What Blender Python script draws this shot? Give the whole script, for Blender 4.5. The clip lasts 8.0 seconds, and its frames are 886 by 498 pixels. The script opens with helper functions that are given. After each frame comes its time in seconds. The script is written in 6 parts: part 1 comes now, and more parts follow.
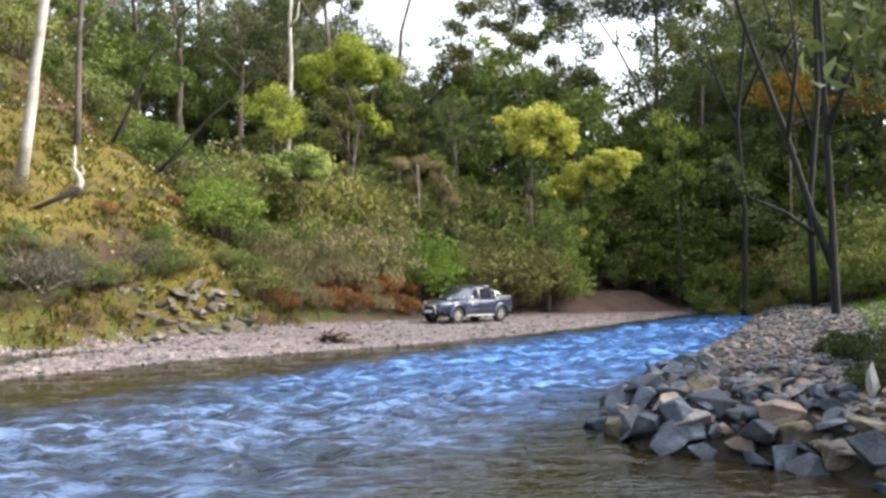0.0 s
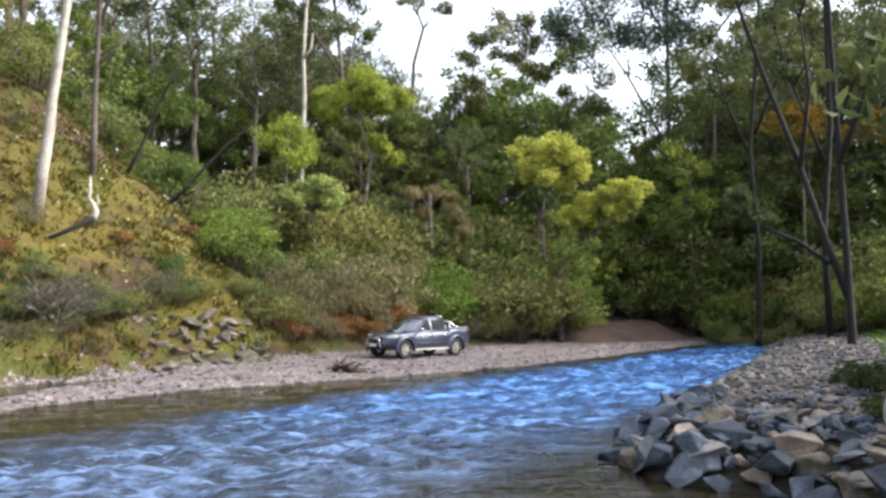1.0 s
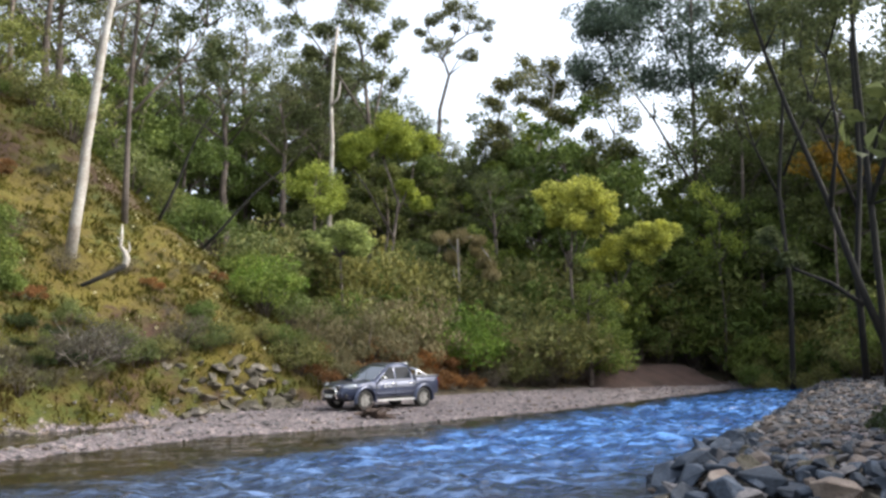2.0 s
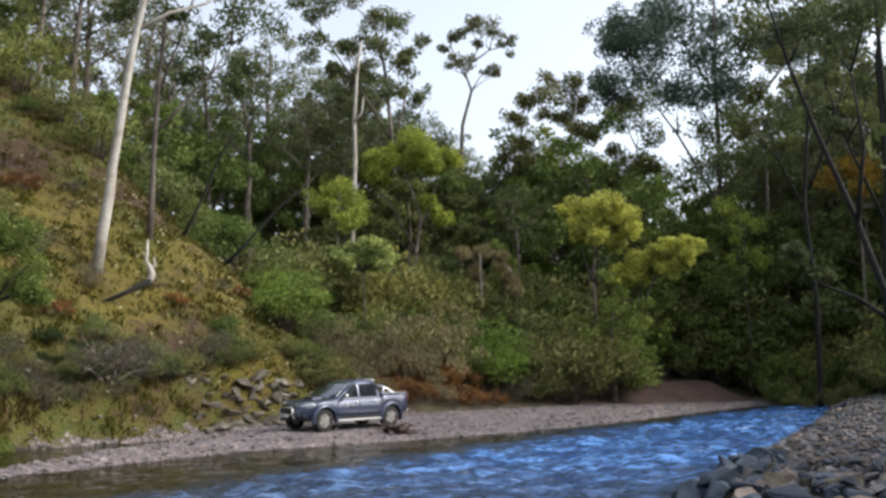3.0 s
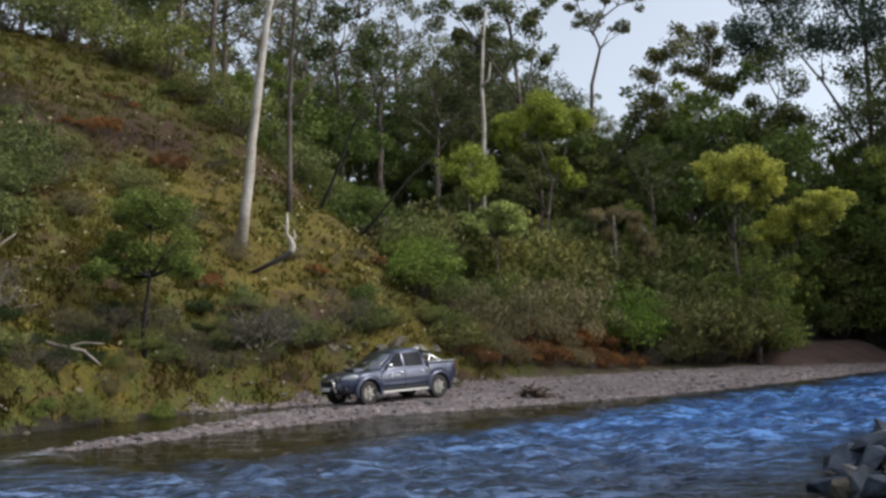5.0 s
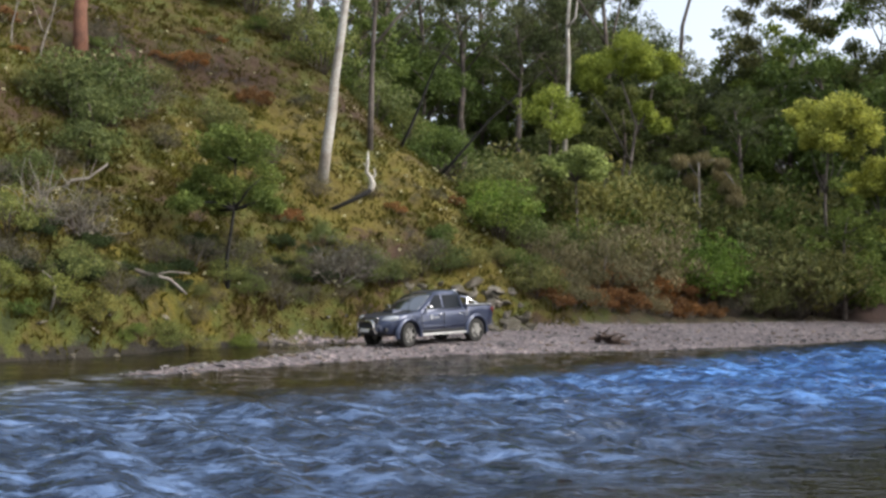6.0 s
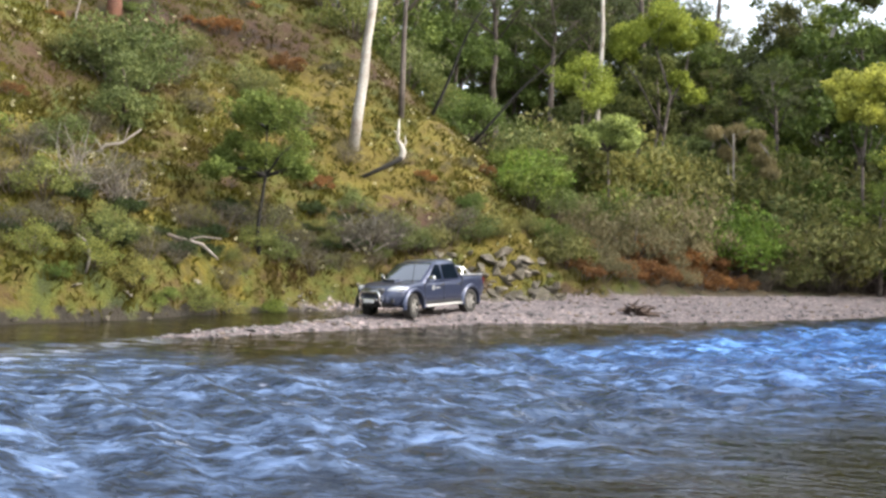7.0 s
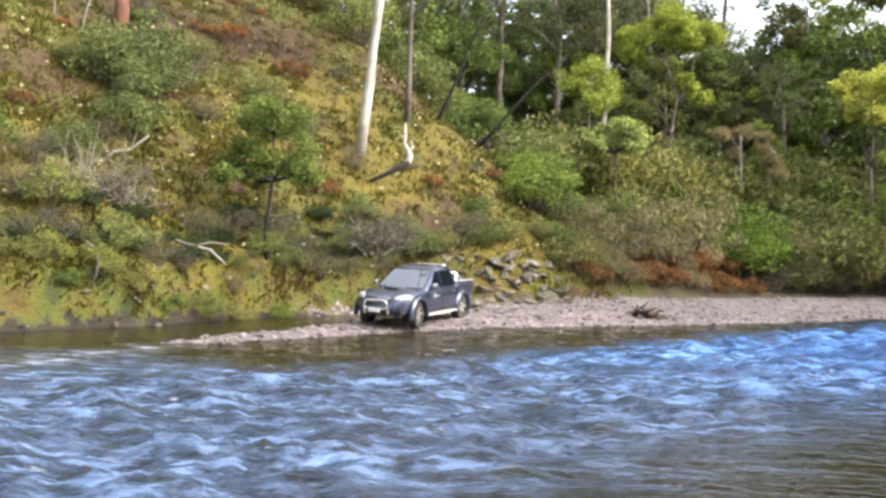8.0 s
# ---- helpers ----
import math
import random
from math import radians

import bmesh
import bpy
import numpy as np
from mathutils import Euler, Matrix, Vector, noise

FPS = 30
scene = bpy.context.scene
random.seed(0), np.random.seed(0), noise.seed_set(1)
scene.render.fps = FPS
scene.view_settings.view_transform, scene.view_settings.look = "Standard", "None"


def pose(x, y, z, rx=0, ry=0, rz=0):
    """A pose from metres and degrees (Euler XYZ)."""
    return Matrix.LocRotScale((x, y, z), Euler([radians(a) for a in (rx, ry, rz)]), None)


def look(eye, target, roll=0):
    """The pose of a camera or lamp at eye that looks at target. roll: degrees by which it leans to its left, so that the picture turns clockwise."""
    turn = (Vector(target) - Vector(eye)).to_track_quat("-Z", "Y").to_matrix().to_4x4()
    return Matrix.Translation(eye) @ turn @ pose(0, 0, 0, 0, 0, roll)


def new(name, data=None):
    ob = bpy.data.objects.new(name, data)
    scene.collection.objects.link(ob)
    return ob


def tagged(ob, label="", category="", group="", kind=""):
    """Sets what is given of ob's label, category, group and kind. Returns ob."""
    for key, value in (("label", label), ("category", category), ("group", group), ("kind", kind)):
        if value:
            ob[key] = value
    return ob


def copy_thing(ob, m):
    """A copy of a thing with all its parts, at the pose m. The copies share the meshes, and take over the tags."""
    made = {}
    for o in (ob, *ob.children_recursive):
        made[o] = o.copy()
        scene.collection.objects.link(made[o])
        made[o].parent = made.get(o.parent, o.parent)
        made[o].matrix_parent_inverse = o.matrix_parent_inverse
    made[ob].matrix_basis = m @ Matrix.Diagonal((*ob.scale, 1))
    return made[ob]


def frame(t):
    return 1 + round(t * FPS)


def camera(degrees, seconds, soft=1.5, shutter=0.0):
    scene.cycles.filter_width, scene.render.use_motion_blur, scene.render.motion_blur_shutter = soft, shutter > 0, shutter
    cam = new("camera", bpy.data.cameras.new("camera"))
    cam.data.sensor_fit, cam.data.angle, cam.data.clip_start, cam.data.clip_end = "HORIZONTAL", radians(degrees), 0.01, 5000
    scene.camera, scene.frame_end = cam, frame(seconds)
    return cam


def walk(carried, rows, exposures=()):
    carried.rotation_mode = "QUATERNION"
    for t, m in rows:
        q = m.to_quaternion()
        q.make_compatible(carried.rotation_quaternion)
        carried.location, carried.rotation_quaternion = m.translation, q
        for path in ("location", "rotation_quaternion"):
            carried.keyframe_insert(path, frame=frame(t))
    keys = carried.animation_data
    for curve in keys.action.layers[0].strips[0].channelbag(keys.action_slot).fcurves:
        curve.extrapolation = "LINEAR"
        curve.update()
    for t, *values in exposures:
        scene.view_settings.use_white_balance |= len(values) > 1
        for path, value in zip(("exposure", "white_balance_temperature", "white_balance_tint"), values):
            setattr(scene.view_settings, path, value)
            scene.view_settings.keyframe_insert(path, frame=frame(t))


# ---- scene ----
cam = camera(52.7, 8.0, soft=2.8)
EYE_Z = 2.5


def aim(yaw, pitch, roll):
    return pose(0, 0, EYE_Z, 90 + pitch, roll, yaw)


PATH = [
    (0.0, aim(0.00, 1.70, 0.00)), (0.5, aim(0.63, 2.36, 0.06)), (1.0, aim(0.79, 3.58, -0.03)),
    (1.5, aim(2.36, 5.00, 0.36)), (1.7, aim(2.40, 5.68, 0.33)), (2.8, aim(3.72, 7.25, 0.16)),
    (3.0, aim(4.02, 7.41, 0.14)), (3.5, aim(4.99, 8.06, 0.04)), (4.0, aim(6.62, 8.03, -0.20)),
    (4.5, aim(9.22, 6.21, 0.90)), (5.0, aim(12.63, 5.27, 1.05)), (5.2, aim(14.20, 4.44, 0.85)),
    (6.3, aim(18.20, 0.90, -1.55)), (6.5, aim(18.62, 0.58, -1.67)), (7.0, aim(19.37, -0.53, -1.96)),
    (7.5, aim(19.70, -0.65, -1.84)), (8.0, aim(19.84, -0.29, -1.53)),
]
EXPOSURE = [(0.0, 2.13, 6600, 9), (1.5, 1.78, 6350, 9), (3.0, 1.2, 6350, 9), (3.5, 1.0, 6350, 8), (4.0, 0.83, 6350, 8), (4.5, 0.72, 6300, 8), (5.0, 0.7, 6250, 9), (6.5, 1.56, 6350, 9), (8.0, 2.28, 6750, 9)]
walk(cam, PATH, EXPOSURE)

# ---- light: a soft bright evening sky over the valley ----
SUN_ELEVATION, SUN_AZIMUTH = 40, 88
world = bpy.data.worlds.new("valley_sky")
scene.world = world
world.use_nodes = True
sky = world.node_tree.nodes.new("ShaderNodeTexSky")
sky.sky_type, sky.sun_disc = "NISHITA", False
sky.sun_elevation, sky.sun_rotation = radians(SUN_ELEVATION), radians(SUN_AZIMUTH)
sky.air_density, sky.dust_density, sky.ozone_density = 1.0, 4.0, 1.5
veil = world.node_tree.nodes.new("ShaderNodeHueSaturation")
veil.inputs["Saturation"].default_value = 0.42
world.node_tree.links.new(sky.outputs[0], veil.inputs["Color"])
world.node_tree.links.new(veil.outputs[0], world.node_tree.nodes["Background"].inputs[0])
world.node_tree.nodes["Background"].inputs[1].default_value = 0.15
sun_data = bpy.data.lights.new("sun", "SUN")
sun_data.energy, sun_data.angle, sun_data.color = 0.6, radians(22), (1.0, 0.93, 0.8)
sun = new("sun", sun_data)
sun.matrix_world = look((math.sin(radians(SUN_AZIMUTH)) * 100, math.cos(radians(SUN_AZIMUTH)) * 100, 100 * math.tan(radians(SUN_ELEVATION))), (0, 0, 0))


# ---- materials ----
def nodes_of(name):
    m = bpy.data.materials.new(name)
    m.use_nodes = True
    return m, m.node_tree.nodes, m.node_tree.links, m.node_tree.nodes["Principled BSDF"]


def noise_node(n, l, coord, scale, detail=4.0, rough=0.55):
    t = n.new("ShaderNodeTexNoise")
    t.inputs["Scale"].default_value, t.inputs["Detail"].default_value, t.inputs["Roughness"].default_value = scale, detail, rough
    l.new(coord, t.inputs["Vector"])
    return t


def ramp_node(n, l, fac, stops):
    r = n.new("ShaderNodeValToRGB")
    while len(r.color_ramp.elements) < len(stops):
        r.color_ramp.elements.new(0.5)
    for e, (p, c) in zip(r.color_ramp.elements, stops):
        e.position, e.color = p, (*c, 1)
    l.new(fac, r.inputs[0])
    return r


def mix_node(n, l, fac, a, b, mode="MIX"):
    m = n.new("ShaderNodeMix")
    m.data_type, m.blend_type = "RGBA", mode
    for sock, v in ((m.inputs[0], fac), (m.inputs[6], a), (m.inputs[7], b)):
        if hasattr(v, "is_output"):
            l.new(v, sock)
        elif isinstance(v, tuple):
            sock.default_value = (*v, 1)
        else:
            sock.default_value = v
    return m.outputs[2]


def math_node(n, l, op, a, b=0.0):
    m = n.new("ShaderNodeMath")
    m.operation = op
    for sock, v in ((m.inputs[0], a), (m.inputs[1], b)):
        if hasattr(v, "is_output"):
            l.new(v, sock)
        else:
            sock.default_value = v
    return m.outputs[0]


def bump_node(n, l, b, height, strength, distance):
    u = n.new("ShaderNodeBump")
    u.inputs["Strength"].default_value, u.inputs["Distance"].default_value = strength, distance
    l.new(height, u.inputs["Height"])
    l.new(u.outputs[0], b.inputs["Normal"])
    return u


def surface(name, stops, scale=3.0, rough=0.8, fine=30.0, bump=0.4, depth=0.02, metal=0.0, vary=0.0, where="Object", fleck=0.35):
    """A surface with two scales of variation: patches by ramp, fine grain on top, and relief."""
    m, n, l, b = nodes_of(name)
    co = n.new("ShaderNodeTexCoord").outputs["Object"] if where == "Object" else n.new("ShaderNodeNewGeometry").outputs["Position"]
    big, small = noise_node(n, l, co, scale, 5), noise_node(n, l, co, fine, 4, 0.65)
    col = ramp_node(n, l, big.outputs[0], stops).outputs[0]
    grain = ramp_node(n, l, small.outputs[0], [(0.3, (1 - fleck,) * 3), (0.7, (1 + fleck * 0.6,) * 3)]).outputs[0]
    col = mix_node(n, l, 1.0, col, grain, "MULTIPLY")
    if vary:
        info = n.new("ShaderNodeObjectInfo")
        col = mix_node(n, l, 1.0, col, ramp_node(n, l, info.outputs["Random"], [(0, (1 - vary,) * 3), (1, (1 + vary,) * 3)]).outputs[0], "MULTIPLY")
    l.new(col, b.inputs["Base Color"])
    b.inputs["Roughness"].default_value, b.inputs["Metallic"].default_value = rough, metal
    if bump:
        bump_node(n, l, b, small.outputs[0], bump, depth)
    return m


def leaf_material(name, dark, light, tone=0.25, gloss=0.65, patch=None, hollow_shade=0.8):
    """Leaves that differ one by one and from plant to plant, and let some light through."""
    m, n, l, b = nodes_of(name)
    geo, info = n.new("ShaderNodeNewGeometry"), n.new("ShaderNodeObjectInfo")
    col = ramp_node(n, l, geo.outputs["Random Per Island"], [(0.0, dark), (0.8, light), (1.0, tuple(c * 1.15 for c in light))]).outputs[0]
    col = mix_node(n, l, 1.0, col, ramp_node(n, l, info.outputs["Random"], [(0, (1 - tone, 1 - tone * 0.8, 1 - tone)), (0.5, (1, 1, 1)), (1, (1 + tone, 1 + tone * 0.7, 1 - tone * 0.3))]).outputs[0], "MULTIPLY")
    # shaded hollows and brighter tufts put into the leaf colour by noise
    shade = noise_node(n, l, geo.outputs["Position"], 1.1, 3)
    col = mix_node(n, l, 1.0, col, ramp_node(n, l, shade.outputs[0], [(0.35, (hollow_shade, hollow_shade * 1.05, hollow_shade)), (0.65, (1.3, 1.25, 1.15))]).outputs[0], "MULTIPLY")
    if patch:
        spots = noise_node(n, l, geo.outputs["Position"], patch[1], 3)
        col = mix_node(n, l, ramp_node(n, l, spots.outputs[0], [(0.48, (0, 0, 0)), (0.74, (1, 1, 1))]).outputs[0], col, patch[0])
    l.new(col, b.inputs["Base Color"])
    b.inputs["Roughness"].default_value, b.inputs["Specular IOR Level"].default_value = gloss, 0.25
    t = n.new("ShaderNodeBsdfTranslucent")
    l.new(col, t.inputs["Color"])
    s = n.new("ShaderNodeMixShader")
    s.inputs[0].default_value = 0.3
    l.new(b.outputs[0], s.inputs[1]), l.new(t.outputs[0], s.inputs[2])
    l.new(s.outputs[0], n["Material Output"].inputs["Surface"])
    return m


def plain(name, colour, rough=0.5, metal=0.0, grime=0.15, scale=8.0):
    return surface(name, [(0.3, tuple(c * (1 - grime) for c in colour)), (0.7, colour)], scale, rough, 60.0, 0.05, 0.002, metal, 0.0, "Object", 0.08)


def water_material():
    """Murky brown water with a mirror-like skin; blue sky reflection painted into the broken water of the fast strip.
    """
    m, n, l, b = nodes_of("river_water")
    pos, obj = n.new("ShaderNodeNewGeometry").outputs["Position"], n.new("ShaderNodeTexCoord").outputs["Object"]

    def along(direction):
        d = n.new("ShaderNodeVectorMath")
        d.operation = "DOT_PRODUCT"
        d.inputs[1].default_value = direction
        l.new(pos, d.inputs[0])
        return d.outputs["Value"]

    def step(v, lo, hi):
        r = n.new("ShaderNodeMapRange")
        r.interpolation_type = "SMOOTHSTEP"
        r.inputs["From Min"].default_value, r.inputs["From Max"].default_value = lo, hi
        l.new(v, r.inputs["Value"])
        return r.outputs[0]

    def both(*v):
        out = v[0]
        for w in v[1:]:
            out = math_node(n, l, "MULTIPLY", out, w)
        return out
    wander = noise_node(n, l, pos, 0.35, 3)
    sway = math_node(n, l, "MULTIPLY", math_node(n, l, "SUBTRACT", wander.outputs[0], 0.5), 5.0)
    across, upstream = along((-0.854, 0.52, 0)), along((0.52, 0.854, 0))
    ragged = math_node(n, l, "ADD", across, sway)
    # fast between the lee of the riprap and the slack under the gravel bar; wider below the tip of the bar
    lee = step(ragged, 4.6, 9.2)
    slack = math_node(n, l, "SUBTRACT", 1.0, step(math_node(n, l, "SUBTRACT", ragged, both(math_node(n, l, "SUBTRACT", 1.0, step(upstream, 5.5, 9.0)), 4.6)), 12.6, 16.8))
    fast = both(lee, slack)
    turned, stretched = n.new("ShaderNodeMapping"), n.new("ShaderNodeMapping")
    turned.inputs["Rotation"].default_value = (0, 0, radians(46))
    stretched.inputs["Scale"].default_value = (0.62, 1.35, 1.0)
    l.new(obj, turned.inputs[0])
    l.new(turned.outputs[0], stretched.inputs[0])
    swell, chop, ripple, tiny = (noise_node(n, l, stretched.outputs[0], k, d, 0.55) for k, d in ((0.5, 2), (1.2, 2), (3.2, 2), (9.0, 1)))
    height = math_node(n, l, "ADD", math_node(n, l, "ADD", both(swell.outputs[0], 1.1), both(chop.outputs[0], 0.8)), math_node(n, l, "ADD", both(ripple.outputs[0], 0.66), both(tiny.outputs[0], 0.24)))
    u = bump_node(n, l, b, height, 1.0, 0.3)
    l.new(math_node(n, l, "ADD", both(fast, 0.6), 0.34), u.inputs["Strength"])
    # broken water: soft aerated patches painted with sky reflection, and a few white crests
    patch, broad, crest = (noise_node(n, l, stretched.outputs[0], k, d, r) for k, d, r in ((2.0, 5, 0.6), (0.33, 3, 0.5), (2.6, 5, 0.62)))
    foam_sky_blue = both(fast, step(patch.outputs[0], 0.40, 0.68), math_node(n, l, "ADD", both(step(broad.outputs[0], 0.38, 0.6), 0.6), 0.45))
    below = math_node(n, l, "SUBTRACT", 1.0, step(upstream, 5.0, 16.0))
    caps = both(fast, step(crest.outputs[0], 0.62, 0.74), math_node(n, l, "ADD", both(below, 0.3), 0.12))
    # the riffle that trails downstream from the tip of the gravel bar
    spot = n.new("ShaderNodeSeparateXYZ")
    l.new(pos, spot.inputs[0])
    off = math_node(n, l, "ADD", both(math_node(n, l, "ADD", spot.outputs["X"], 13.0), 0.99), both(math_node(n, l, "SUBTRACT", spot.outputs["Y"], 17.4), -0.11))
    strip = ramp_node(n, l, math_node(n, l, "ABSOLUTE", off), [(0.05, (1, 1, 1)), (1.0, (0, 0, 0))]).outputs[0]
    riffle = both(strip, math_node(n, l, "SUBTRACT", 1.0, step(spot.outputs["Y"], 17.2, 19.2)), step(patch.outputs[0], 0.42, 0.66))
    caps = math_node(n, l, "MAXIMUM", caps, both(riffle, 0.5))
    bed = noise_node(n, l, pos, 0.35, 4)
    murk = ramp_node(n, l, bed.outputs[0], [(0.35, (0.010, 0.009, 0.004)), (0.65, (0.026, 0.02, 0.008))]).outputs[0]
    # blue of the reflected sky, stronger upstream, mixed into the water colour
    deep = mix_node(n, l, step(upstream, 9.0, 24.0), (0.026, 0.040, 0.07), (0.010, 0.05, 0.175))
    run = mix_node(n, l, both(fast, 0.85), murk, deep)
    stream = mix_node(n, l, foam_sky_blue, run, mix_node(n, l, step(upstream, 9.0, 24.0), (0.155, 0.235, 0.41), (0.14, 0.34, 0.76)))
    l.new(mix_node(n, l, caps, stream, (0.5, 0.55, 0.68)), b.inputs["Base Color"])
    l.new(math_node(n, l, "ADD", both(math_node(n, l, "MAXIMUM", foam_sky_blue, caps), 0.4), 0.05), b.inputs["Roughness"])
    b.inputs["IOR"].default_value = 1.33
    return m


WATER = water_material()


def ground_material():
    """Wet bed, gravel, mossy slope, forest floor and short grass, which meet along ragged edges."""
    m, n, l, b = nodes_of("valley_ground")
    pos = n.new("ShaderNodeNewGeometry").outputs["Position"]
    patches, spots, edge, grain = (noise_node(n, l, pos, s, d, 0.62) for s, d in ((0.32, 6), (1.3, 5), (1.9, 5), (11.0, 4)))
    mottle = math_node(n, l, "ADD", math_node(n, l, "MULTIPLY", patches.outputs[0], 0.55), math_node(n, l, "MULTIPLY", spots.outputs[0], 0.45))

    def where(key):
        at = n.new("ShaderNodeAttribute")
        at.attribute_name = key
        v = math_node(n, l, "ADD", at.outputs["Fac"], math_node(n, l, "MULTIPLY", math_node(n, l, "SUBTRACT", edge.outputs[0], 0.5), 1.3))
        return ramp_node(n, l, v, [(0.42, (0, 0, 0)), (0.58, (1, 1, 1))]).outputs[0]
    bed = ramp_node(n, l, mottle, [(0.35, (0.010, 0.008, 0.005)), (0.65, (0.026, 0.02, 0.012))]).outputs[0]
    gravel = ramp_node(n, l, mottle, [(0.35, (0.15, 0.13, 0.13)), (0.5, (0.218, 0.192, 0.19)), (0.65, (0.285, 0.255, 0.25))]).outputs[0]
    pebbles = n.new("ShaderNodeTexVoronoi")
    pebbles.inputs["Scale"].default_value = 10.5
    l.new(pos, pebbles.inputs["Vector"])
    tone = n.new("ShaderNodeSeparateColor")
    l.new(pebbles.outputs["Color"], tone.inputs[0])
    gravel = mix_node(n, l, 1.0, gravel, ramp_node(n, l, tone.outputs[0], [(0.0, (0.5, 0.5, 0.56)), (0.5, (0.95, 0.9, 0.92)), (1.0, (1.75, 1.6, 1.55))]).outputs[0], "MULTIPLY")
    gravel = mix_node(n, l, 1.0, gravel, ramp_node(n, l, pebbles.outputs["Distance"], [(0.3, (1, 1, 1)), (0.75, (0.45, 0.43, 0.43))]).outputs[0], "MULTIPLY")
    hill = ramp_node(n, l, mottle, [(0.36, (0.022, 0.015, 0.007)), (0.41, (0.055, 0.029, 0.010)), (0.45, (0.074, 0.051, 0.008)), (0.5, (0.08, 0.071, 0.007)), (0.56, (0.066, 0.075, 0.007)), (0.65, (0.028, 0.036, 0.007))]).outputs[0]
    woods = ramp_node(n, l, mottle, [(0.38, (0.03, 0.03, 0.014)), (0.5, (0.08, 0.055, 0.028)), (0.62, (0.05, 0.06, 0.02))]).outputs[0]
    lawn = ramp_node(n, l, mottle, [(0.38, (0.04, 0.065, 0.01)), (0.52, (0.075, 0.125, 0.015)), (0.64, (0.09, 0.085, 0.03))]).outputs[0]
    col = mix_node(n, l, where("dry"), bed, gravel)
    moss = ramp_node(n, l, mottle, [(0.36, (0.034, 0.028, 0.006)), (0.46, (0.11, 0.08, 0.007)), (0.54, (0.12, 0.096, 0.007)), (0.62, (0.062, 0.068, 0.007))]).outputs[0]
    rust = ramp_node(n, l, mottle, [(0.36, (0.02, 0.012, 0.006)), (0.46, (0.058, 0.028, 0.012)), (0.54, (0.06, 0.04, 0.010)), (0.62, (0.04, 0.036, 0.008))]).outputs[0]
    for key, c in (("lawn", lawn), ("woods", woods), ("slope", hill), ("moss", moss), ("rust", rust)):
        col = mix_node(n, l, where(key), col, c)
    fleck = ramp_node(n, l, grain.outputs[0], [(0.3, (0.68, 0.68, 0.68)), (0.7, (1.2, 1.2, 1.2))]).outputs[0]
    l.new(mix_node(n, l, 1.0, col, fleck, "MULTIPLY"), b.inputs["Base Color"])
    b.inputs["Roughness"].default_value = 0.9
    bump_node(n, l, b, math_node(n, l, "ADD", grain.outputs[0], math_node(n, l, "MULTIPLY", spots.outputs[0], 2.0)), 0.8, 0.08)
    return m


GROUND = ground_material()
DIRT = surface("red_brown_dirt", [(0.3, (0.045, 0.026, 0.02)), (0.6, (0.085, 0.05, 0.04)), (0.8, (0.066, 0.046, 0.032))], 0.9, 0.95, 9.0, 0.7, 0.05, where="World", fleck=0.4)
STONE = surface("grey_river_stone", [(0.3, (0.12, 0.112, 0.112)), (0.55, (0.2, 0.182, 0.18)), (0.75, (0.3, 0.27, 0.26))], 2.0, 0.8, 18.0, 0.5, 0.02, vary=0.45)
STONE_WARM = surface("tan_river_stone", [(0.3, (0.14, 0.105, 0.085)), (0.55, (0.225, 0.175, 0.143)), (0.75, (0.31, 0.255, 0.21))], 2.0, 0.8, 18.0, 0.5, 0.02, vary=0.35)
SLOPE_ROCK = surface("weathered_slope_rock", [(0.3, (0.05, 0.044, 0.02)), (0.5, (0.13, 0.112, 0.085)), (0.7, (0.25, 0.22, 0.185))], 1.6, 0.9, 12.0, 0.8, 0.04, vary=0.3)
PALE_STONE = surface("pale_stone", [(0.3, (0.34, 0.34, 0.33)), (0.7, (0.5, 0.5, 0.48))], 2.0, 0.8, 18.0, 0.4, 0.02)
BLUESTONE = surface("blue_grey_riprap", [(0.3, (0.02, 0.027, 0.04)), (0.5, (0.055, 0.07, 0.098)), (0.7, (0.12, 0.14, 0.175))], 1.8, 0.6, 14.0, 0.6, 0.03, vary=0.35)
PALE_BARK = surface("pale_gum_bark", [(0.3, (0.26, 0.21, 0.17)), (0.5, (0.42, 0.38, 0.33)), (0.7, (0.52, 0.49, 0.45))], 1.3, 0.8, 14.0, 0.4, 0.02, vary=0.15)
GREY_BARK = surface("grey_brown_bark", [(0.3, (0.07, 0.055, 0.045)), (0.55, (0.15, 0.12, 0.10)), (0.75, (0.24, 0.20, 0.17))], 1.6, 0.9, 16.0, 0.8, 0.03, vary=0.3)
RED_BARK = surface("reddish_bark", [(0.3, (0.10, 0.045, 0.03)), (0.6, (0.20, 0.09, 0.055)), (0.8, (0.16, 0.12, 0.10))], 1.6, 0.9, 16.0, 0.8, 0.03)
# near-black bark of the darkest trunks and limbs
DARK_BARK = surface("near_black_bark", [(0.3, (0.008, 0.007, 0.006)), (0.7, (0.022, 0.019, 0.016))], 1.6, 0.9, 16.0, 0.8, 0.03)
DRIFT_WOOD = surface("brown_drift_wood", [(0.3, (0.045, 0.03, 0.024)), (0.7, (0.13, 0.09, 0.07))], 3.0, 0.9, 25.0, 0.6, 0.01)
DEADWOOD = surface("weathered_dead_wood", [(0.3, (0.15, 0.12, 0.10)), (0.6, (0.28, 0.25, 0.215)), (0.8, (0.36, 0.33, 0.29))], 2.2, 0.9, 25.0, 0.6, 0.01)
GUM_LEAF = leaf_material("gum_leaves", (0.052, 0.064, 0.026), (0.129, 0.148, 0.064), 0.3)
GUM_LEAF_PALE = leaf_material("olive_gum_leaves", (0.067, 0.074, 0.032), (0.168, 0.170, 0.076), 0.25)
